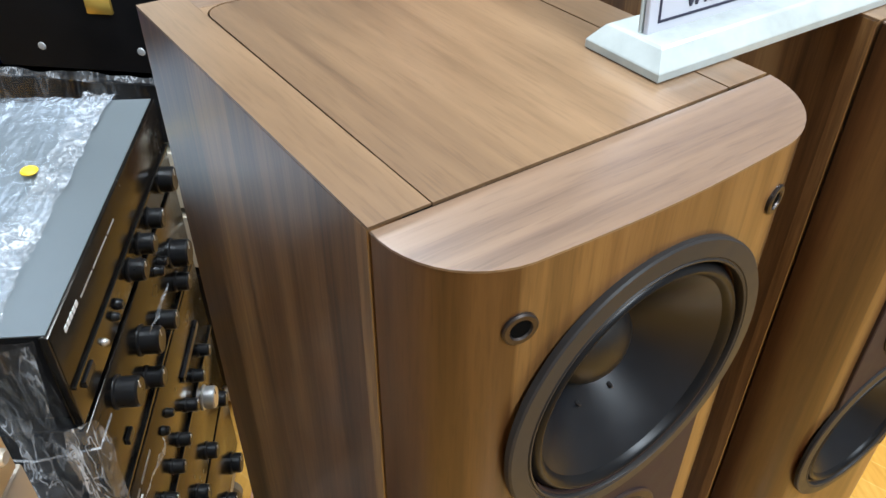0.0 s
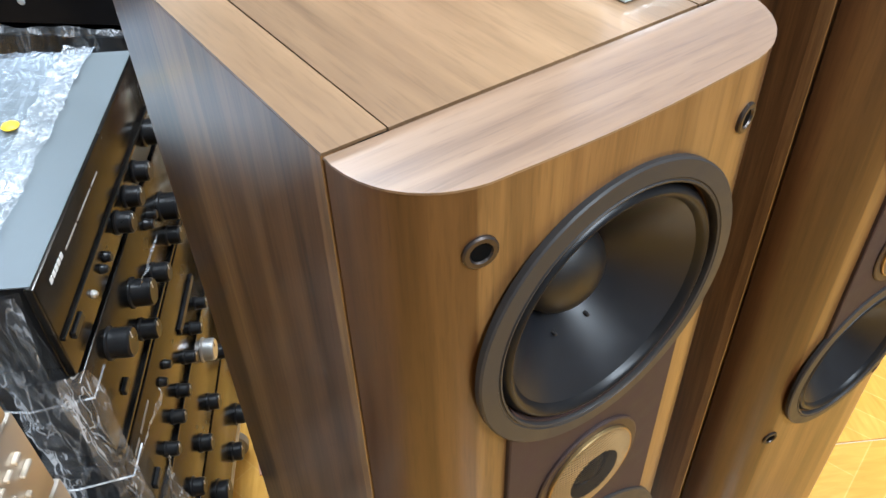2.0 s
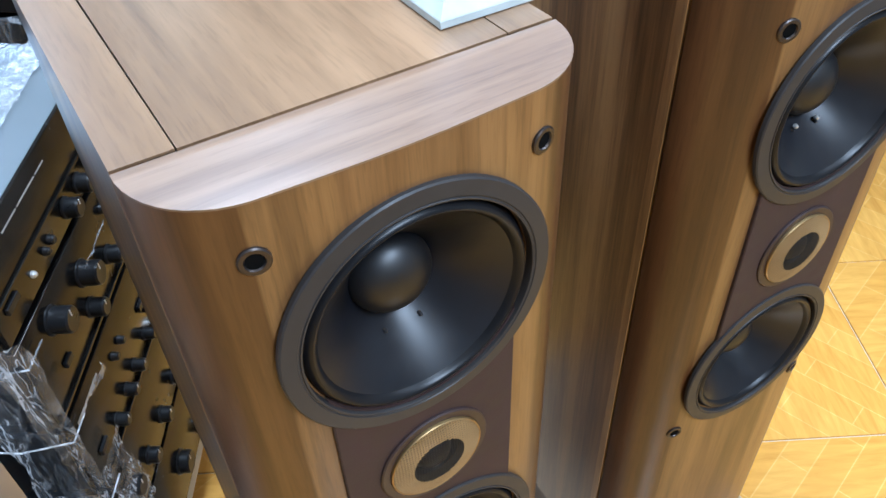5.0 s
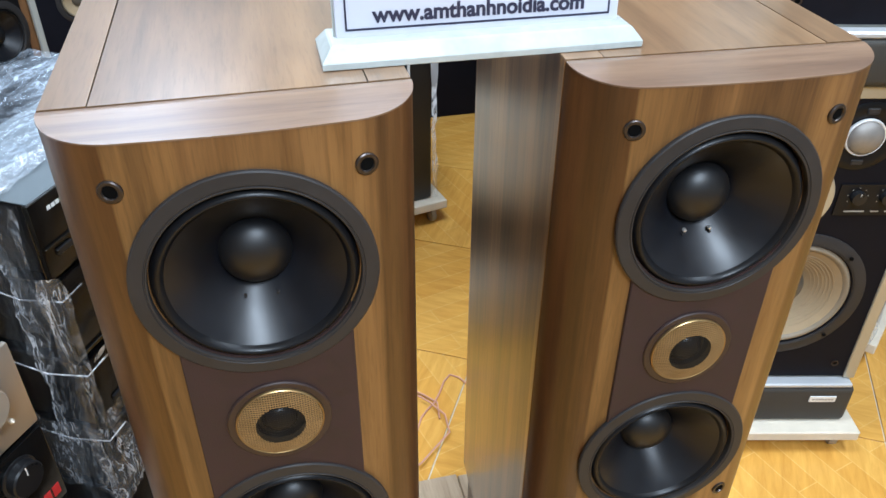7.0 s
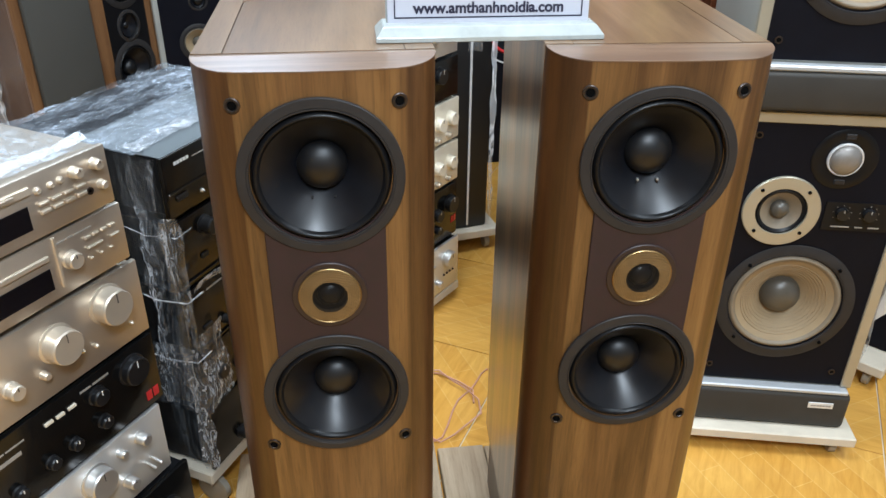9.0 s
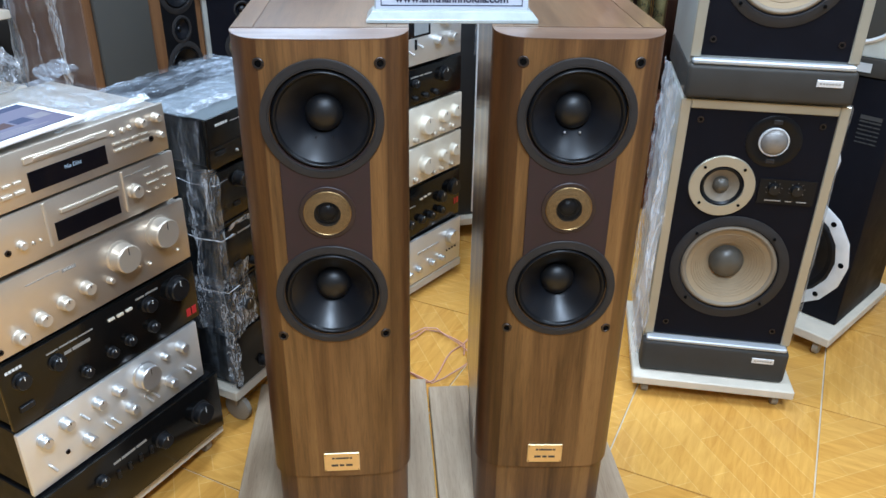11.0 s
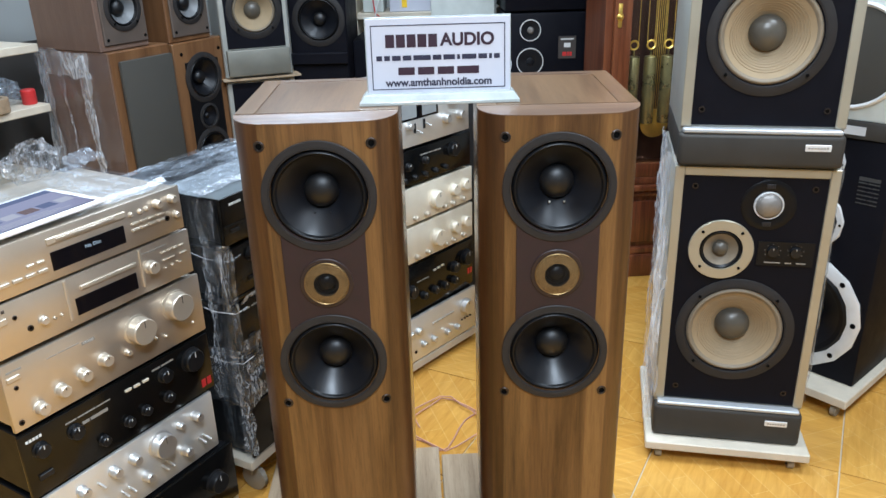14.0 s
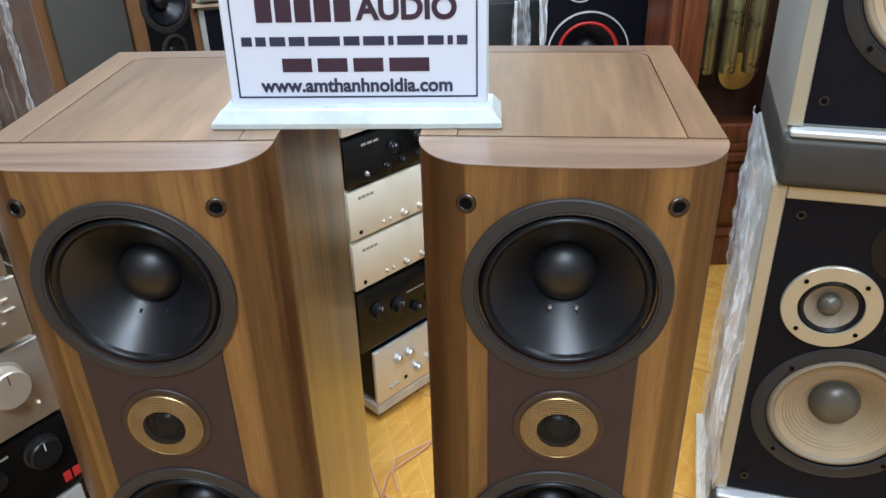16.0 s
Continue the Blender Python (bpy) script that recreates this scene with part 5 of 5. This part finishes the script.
cut_round(part("driver_panel", box(0.052, 0.238, -0.004, 0.002, 0.44, 0.95, 0.002, 1), rubber, t2), [(0.145, 0.88, 0.081, -0.02, 0.06), (0.145, 0.57, 0.081, -0.02, 0.06), (0.145, 0.72, 0.0425, -0.02, 0.03)])
woofer(t2, 0.145, 0.88, 0.102, -0.004)
woofer(t2, 0.145, 0.57, 0.102, -0.004)
woofer(t2, 0.145, 0.72, 0.054, -0.005, r_cap=0.012, depth=0.012, name="midrange", cap_out=0.0)
for x in (0.04, 0.25):
    part("grille_socket", lathe([(0.007, 0.0), (0.007, -0.003), (0.0, -0.002)], 16), hole_black, t2, m=Matrix.Translation((x, 0, 0.985)))


def bookshelf(m, w, h, d, side, face):
    t = thing("bookshelf_speaker", "small brown bookshelf loudspeaker standing on a floor loudspeaker", "loudspeaker", m, "bookshelf speakers")
    cut_round(part("cabinet", box(0, w, 0, d, 0, h, 0.004, 1), side, t), [(w / 2 + 0.007, 0.145, 0.0645, -0.02, 0.06)])
    cut_round(part("baffle", box(0.02, w - 0.006, -0.008, 0.002, 0.02, h - 0.02, 0.003, 1), face, t, "dark bronze baffle"), [(w / 2 + 0.007, 0.145, 0.0645, -0.02, 0.06)])
    woofer(t, w / 2 + 0.007, 0.145, 0.082, -0.01, cone=paint("grey_cone", (0.16, 0.165, 0.17), 0.4), holes=4)
    for x in (0.035, w - 0.02):
        part("screw", lathe([(0, -0.011), (0.005, -0.0105), (0.006, -0.008)], 14), hole_black, t, m=Matrix.Translation((x, 0, 0.04)))
    return t


bronze = paint("bronze_baffle", (0.11, 0.085, 0.07), 0.45, 0.2, 0.08, 20.0)
bookshelf(MR @ at(-0.01, 0.02, 1.041), 0.225, 0.42, 0.34, brown_board, bronze)
bookshelf(MR @ at(0.315, 0.02, 1.031), 0.225, 0.4, 0.34, oak_brown, bronze)

# grey box with a cream cone on a cardboard sheet over a dark box
MG = at(-0.33, 2.25, 0, 20)
lowb = thing("studio_speaker", "dark silver-edged loudspeaker under a cardboard sheet", "loudspeaker", MG)
cut_round(part("cabinet", box(0.0, 0.29, 0.0, 0.34, 0.0, 0.845, 0.004, 1), steel_box, lowb), [(0.145, 0.62, 0.055, -0.02, 0.04), (0.16, 0.77, 0.028, -0.02, 0.03)])
cut_round(part("baffle", box(0.02, 0.27, -0.003, 0.002, 0.05, 0.83), baffle_black, lowb, smooth=False), [(0.145, 0.62, 0.055, -0.02, 0.04), (0.16, 0.77, 0.028, -0.02, 0.03)])
woofer(lowb, 0.145, 0.62, 0.07, -0.003, paper_cone, surround_tan, dome_grey, ring_grey, 0.02, 0.02, 0, 0.004, name="midrange")
woofer(lowb, 0.16, 0.77, 0.035, -0.003, cone_black, rubber, cap_black, ring_grey, 0.016, 0.008, 0, 0.004, name="tweeter")
sheet = thing("cardboard_sheet", "torn cardboard sheet lying between two loudspeakers", "cardboard", MG)
part("sheet", box(-0.015, 0.315, -0.03, 0.34, 0.846, 0.853), plank, sheet, smooth=False)
hb = thing("studio_speaker", "grey loudspeaker with a cream cone and grey skirt", "loudspeaker", MG)
cut_round(part("cabinet", box(0.0, 0.285, 0.0, 0.34, 0.854, 1.55, 0.004, 1), steel_box, hb), [(0.145, 1.125, 0.09, -0.02, 0.07)])
cut_round(part("baffle", box(0.022, 0.265, -0.003, 0.002, 0.975, 1.53), baffle_black, hb, smooth=False), [(0.145, 1.125, 0.09, -0.02, 0.07)])
part("skirt", box(0.012, 0.275, -0.03, 0.002, 0.862, 0.972, 0.006, 2), skirt_grey, hb, "grey metal skirt")
woofer(hb, 0.145, 1.125, 0.115, -0.003, paper_cone, surround_tan, dome_grey, ring_grey, 0.035, 0.04, 4, 0.004)

blk = thing("floor_speaker", "large black loudspeaker with a black cone", "loudspeaker", at(-0.07, 2.42, 0, -4))
cut_round(part("cabinet", box(0.0, 0.25, 0.0, 0.36, 0.0, 1.6, 0.006, 1), baffle_black, blk), [(0.13, 1.07, 0.09, -0.02, 0.07)])
woofer(blk, 0.13, 1.07, 0.115, -0.001)
part("ledge", box(0.0, 0.25, -0.02, 0.0, 0.88, 0.93, 0.004, 1), baffle_black, blk)

low = thing("equipment_case", "low black equipment case against the wall", "case", at(0.19, 2.55, 0, -4))
part("case", box(0.0, 0.64, 0.0, 0.35, 0.0, 0.96, 0.01, 2), baffle_black, low)

# pale column and a cluttered shelf against the wall
col = part("trim_column", box(0.56, 0.86, 2.75, 3.05, -0.004, CEILING), pale_grey_panel, None, smooth=False)
tagged(col, "pale grey square column", "column", kind="structure")
sh = thing("wall_shelf", "white shelf with small boxes and loose wires", "shelf", at(0.2, 2.85, 0, -4))
part("board", box(0.0, 0.42, 0.0, 0.3, 1.02, 1.05, 0.003, 1), white_wood, sh)
part("board", box(0.0, 0.42, 0.0, 0.3, 1.27, 1.30, 0.003, 1), white_wood, sh)
part("upright", box(-0.02, 0.0, 0.0, 0.3, 0.0, 1.6), white_wood, sh, smooth=False)
part("upright", box(0.42, 0.44, 0.0, 0.3, 0.0, 1.6), white_wood, sh, smooth=False)
bx = thing("carton", "white carton with a yellow tag on the shelf", "box", at(0.36, 2.86, 1.051, -4))
part("carton", box(0.0, 0.22, 0.0, 0.2, 0.0, 0.14, 0.003, 1), paper_white, bx)
part("tag", box(0.06, 0.085, -0.002, 0.001, 0.02, 0.09), yellow_mark, bx, smooth=False)
bx2 = thing("carton", "grey box on the shelf beside the carton", "box", at(0.23, 2.87, 1.051, -4))
part("carton", box(0.0, 0.1, 0.0, 0.18, 0.0, 0.1, 0.004, 1), pale_grey_panel, bx2)
wr = thing("loose_wire", "thin loose wires hanging from a shelf", "wire", at(0.28, 2.84, 1.0))
part("wire", tube([(0.0, 0.0, 0.12), (0.01, -0.02, 0.05), (0.05, -0.03, 0.02), (0.06, -0.02, -0.06)], 0.003), mark_red, wr)
part("wire", tube([(0.04, 0.0, 0.14), (0.02, -0.03, 0.08), (0.0, -0.02, 0.0), (0.03, -0.03, -0.08)], 0.003), mark_white, wr)

# black party loudspeaker with a red woofer ring
pb = thing("floor_speaker", "tall black loudspeaker with ringed drivers and a red woofer edge", "loudspeaker", at(0.885, 2.51))
cut_round(part("cabinet", box(0.0, 0.45, 0.0, 0.38, 0.0, 1.06, 0.008, 2), baffle_black, pb), [(0.155, 0.60, 0.118, -0.02, 0.07)])
woofer(pb, 0.155, 0.60, 0.15, -0.001, cone=cone_black, surround=mark_red, r_cap=0.045, ring=baffle_black)
part("woofer_rim", lathe([(0.152, 0.0), (0.152, -0.011), (0.147, -0.011), (0.147, 0.0)], 64), white_frame, pb, m=Matrix.Translation((0.155, 0, 0.60)))
for z, r in ((0.845, 0.062), (0.985, 0.048)):
    d = part("driver_rim", lathe([(r, 0.0), (r, -0.006), (r - 0.004, -0.006), (r - 0.004, 0.0)], 48), white_frame, pb, m=Matrix.Translation((0.115, 0, z)))
    part("cone", lathe([(r - 0.004, -0.002), (r * 0.3, 0.0), (r * 0.28, -0.006), (0, -0.01)], 40), cone_black, d)
    if r < 0.05:
        part("dome", lathe([(0.016, -0.004), (0.012, -0.012), (0, -0.015)], 24), dome_mesh, d)
bd = part("badge", box(0.245, 0.325, -0.003, 0.0, 0.855, 0.955), mark_dark, pb, smooth=False)
bars("badge_mark", mark_white, bd, 0.255, 0.315, 0.942, 0.006, -0.0036, (1,))
bars("badge_mark", mark_white, bd, 0.27, 0.30, 0.915, 0.02, -0.0036, (1,))
bars("badge_mark", mark_red, bd, 0.263, 0.307, 0.876, 0.018, -0.0036, (2, 1, 1))
pb2 = thing("floor_speaker", "black loudspeaker stacked on its twin", "loudspeaker", at(0.885, 2.515, 1.068))
part("cabinet", box(0.0, 0.45, 0.0, 0.38, 0.0, 0.6, 0.008, 2), baffle_black, pb2)

# film-wrapped black case on a rolling board, seen past the inner edge of a tower
MW = at(0.55, 1.70, 0, 12)
dolly("white rolling board under a wrapped black cabinet", MW, -0.03, 0.30, -0.03, 0.33, 0.085, 0.03)
wc = thing("black_cabinet", "tall black cabinet wrapped in clear film on a rolling board", "cabinet", MW)
part("cabinet", box(0.0, 0.26, 0.0, 0.3, 0.086, 0.95, 0.01, 2), cap_black, wc)
part("edge_bead", box(0.182, 0.189, -0.004, 0.001, 0.1, 0.948), white_frame, wc, smooth=False)
f5 = thing("stretch_wrap", "clear film hanging loosely round a black cabinet", "plastic film", MW)
film_sheet("edge_film", f5, (0.25, -0.008, 0.1), (0.02, 0.0, 0), (0, 0, 0.87), 6, 60, 0.01, wrap_hanging, 51.0, 0.02, 12.0)
film_sheet("front_film", f5, (0.165, -0.010, 0.72), (0.05, 0.0, 0), (0.01, 0, 0.25), 12, 30, 0.012, wrap_hanging, 53.0, 0.03, 14.0)

# longcase clock with brass weights behind glass
ck = thing("longcase_clock", "dark red wooden longcase clock with brass weights and a glass door", "clock", at(1.215, 1.96, 0, 4))
CW = 0.52
# the dimness inside the glazed case is put into the back board's colour
part("back_board", box(0.03, CW - 0.03, 0.26, 0.29, 0.0, 2.1), clock_shade_wood, ck, smooth=False)
part("side_wall", box(0.0, 0.03, 0.02, 0.29, 0.0, 2.1), rose_wood, ck, smooth=False)
part("side_wall", box(CW - 0.03, CW, 0.02, 0.29, 0.0, 2.1), rose_wood, ck, smooth=False)
part("base_cabinet", box(0.0, CW, 0.0, 0.29, 0.1, 0.40, 0.004, 1), rose_wood, ck)
part("base_panel", box(0.07, CW - 0.07, -0.012, 0.002, 0.15, 0.34, 0.008, 2), rose_wood, ck)
for z, o, h in ((0.0, 0.035, 0.1), (0.1, 0.022, 0.03), (0.36, 0.018, 0.025), (0.385, 0.03, 0.025), (0.41, 0.012, 0.03)):
    part("moulding", box(-o, CW + o, -o, 0.29, z, z + h, 0.006, 2), rose_wood, ck)
part("hood", box(-0.02, CW + 0.02, -0.02, 0.3, 1.75, 2.1, 0.01, 2), rose_wood, ck)
door = part("door", box(0.03, 0.10, -0.004, 0.025, 0.44, 1.75, 0.005, 2), rose_wood, ck)
part("stile", box(CW - 0.1, CW - 0.03, -0.004, 0.025, 0.44, 1.75, 0.005, 2), rose_wood, door)
part("rail", box(0.10, CW - 0.1, -0.004, 0.025, 0.44, 0.5, 0.005, 2), rose_wood, door)
m_glass, nt, bs = nodes_of("clock_glass")
bs.inputs["Base Color"].default_value = (0.95, 0.97, 0.95, 1)
bs.inputs["Roughness"].default_value, bs.inputs["Transmission Weight"].default_value, bs.inputs["IOR"].default_value = 0.02, 1.0, 1.1
pane = part("pane", box(0.10, CW - 0.1, 0.008, 0.011, 0.5, 1.75), m_glass, door, smooth=False)
pane.visible_shadow = False
part("latch", lathe([(0, -0.02), (0.006, -0.018), (0.009, -0.008), (0.014, -0.004), (0.014, 0.0)], 20), brass, door, m=Matrix.Translation((0.05, -0.004, 1.09)))
part("latch_plate", box(0.042, 0.058, -0.008, -0.003, 1.05, 1.14, 0.003, 2), brass, door)
for x in (0.15, 0.222, 0.295):
    w = part("weight", lathe([(0, 0.645), (0.024, 0.645), (0.026, 0.65), (0.026, 0.915), (0.024, 0.92), (0.004, 0.924), (0.004, 0.945), (0, 0.945)], 28, axis="z"), brass_old, ck, m=Matrix.Translation((x, 0.1, 0)))
    part("pulley", lathe([(0.018, -0.004), (0.021, 0.0), (0.018, 0.004), (0.013, 0.0), (0.018, -0.004)], 28, centre=(0, 0, 0.966)), brass, w)
    part("cord", tube([(-0.018, 0, 0.966), (-0.018, 0, 1.7)], 0.0012, 6), brass, w)
    part("cord", tube([(0.018, 0, 0.966), (0.018, 0, 1.7)], 0.0012, 6), brass, w)
pend = part("pendulum", lathe([(0, -0.006), (0.055, -0.004), (0.062, 0.0), (0.055, 0.004), (0, 0.006)], 48), brass, ck, "round brass pendulum", m=Matrix.Translation((0.285, 0.17, 0.625)))
for k in range(7):
    part("pendulum_rod", tube([(-0.024 + 0.008 * k, 0, 0.05), (-0.024 + 0.008 * k, 0, 0.95)], 0.0014, 6), brass, pend)

# shelf with bagged goods by the far wall
ws = thing("storage_shelf", "pale shelf with bagged goods against the wall", "shelf", MR @ at(-0.55, 0.3))
for z in (0.55, 0.82, 1.04):
    part("board", box(-0.6, 0.5, 0.0, 0.35, z, z + 0.03, 0.003, 1), white_wood, ws)
for x in (-0.6,):
    part("upright", box(x, x + 0.025, 0.0, 0.35, 0.0, 1.3), white_wood, ws, smooth=False)

# added dark panel standing in for the shadow and clutter behind the shelf
part("back_panel", box(-0.6, 0.95, 0.33, 0.345, 0.0, 1.04), shelf_shade, ws, smooth=False)


def bag(m, size, material, label, seed):
    t = thing("plastic_bag", label, "bag", m)
    bm = bmesh.new()
    bmesh.ops.create_icosphere(bm, subdivisions=4, radius=1.0)
    for v in bm.verts:
        q = v.co * 2.3 + Vector((seed, seed, seed))
        k = 1 + 0.3 * noise.noise(q) + 0.16 * noise.noise(q * 2.9) + 0.08 * noise.noise(q * 7)
        v.co = Vector((v.co.x * size[0], v.co.y * size[1], (max(v.co.z, -0.75) + 0.75) * size[2])) * k
        v.co.z = max(v.co.z, 0.0)
    part("bag", bm, material, t)
    return t


bag(MR @ at(-0.28, 0.42, 0.851), (0.09, 0.08, 0.07), paint("blue_bundle", (0.2, 0.3, 0.5), 0.4), "pale blue bundle in a bag on a shelf", 3)
bag(MR @ at(-0.13, 0.45, 0.851), (0.06, 0.06, 0.05), wrap_milky, "crumpled clear bag on a shelf", 5)
bag(MR @ at(-0.4, 0.36, 0.581), (0.12, 0.1, 0.09), wrap_milky, "crumpled clear bag on the lower shelf", 8)
rt = thing("red_tin", "small red tin on the shelf", "tin", MR @ at(-0.09, 0.36, 0.851))
part("tin", lathe([(0, 0), (0.024, 0), (0.026, 0.003), (0.026, 0.05), (0.022, 0.055), (0, 0.055)], 24, axis="z"), mark_red, rt)
bag(MR @ at(-0.36, 0.33, 0.851), (0.11, 0.10, 0.12), paint("blue_film_bundle", (0.22, 0.32, 0.46), 0.3), "pale blue film bundle under the upper board", 13)
bag(MR @ at(-0.17, 0.31, 0.581), (0.11, 0.08, 0.08), wrap_bunched, "heap of crumpled clear film on the lower shelf", 17)
roll = thing("tape_roll", "roll of pale tape on the shelf", "tape", MR @ at(-0.25, 0.34, 0.851))
part("roll", lathe([(0.035, 0), (0.055, 0), (0.055, 0.05), (0.035, 0.05), (0.035, 0)], 32, axis="z"), plank, roll)

# loose speaker cable on the floor between the towers
cb = thing("speaker_cable", "thin pinkish cable lying in loops on the tiles", "cable", at(0.5, 0.9, 0.004))
pts = [(-0.3 + 0.02 * k, 0.12 * math.sin(k * 0.33) + 0.02 * math.sin(k * 1.1), 0.0) for k in range(34)]
part("cable", tube(pts, 0.0022, 6), cable_red, cb)
pts = [(0.02 + (0.1 + 0.02 * math.sin(k)) * math.cos(k * 0.42), 0.0 + (0.13 + 0.015 * math.cos(1.7 * k)) * math.sin(k * 0.42), 0.001 + 0.0006 * k) for k in range(24)]
part("cable", tube(pts, 0.0022, 6), cable_red, cb)

# ceiling lamp housings
for lx, ly, power, width, tone in LAMPS:
    cl = thing("ceiling_lamp", "slim white ceiling panel lamp", "lamp", at(lx, ly, CEILING, ROOM_YAW + 90), "ceiling lamps")
    part("housing", box(-0.6, 0.6, -width / 2 - 0.03, width / 2 + 0.03, -0.05, 0.0, 0.006, 2), tablet_white, cl)

# ---- floor tiles ----
tile_bm = box(-TILE / 2 + 0.0022, TILE / 2 - 0.0022, -TILE / 2 + 0.0022, TILE / 2 - 0.0022, -0.004, 0.0)
tile_me = bpy.data.meshes.new("tile")
tile_bm.to_mesh(tile_me)
tile_bm.free()
tile_me.materials.append(floor_tile)
corner = room.inverted() @ Vector((1.597, 0.592, 0))
i0, i1 = math.floor((X0 - corner.x) / TILE), math.ceil((X1 - corner.x) / TILE)
j0, j1 = math.floor((Y0 - corner.y) / TILE), math.ceil((Y1 - corner.y) / TILE)
for i in range(i0, i1):
    for j in range(j0, j1):
        ob = new("tile", tile_me)
        ob.parent = floor
        ob.matrix_basis = Matrix.Translation((corner.x + (i + 0.5) * TILE, corner.y + (j + 0.5) * TILE, 0)) @ Matrix.Rotation(math.pi / 2 * ((i + j) % 2), 4, "Z")
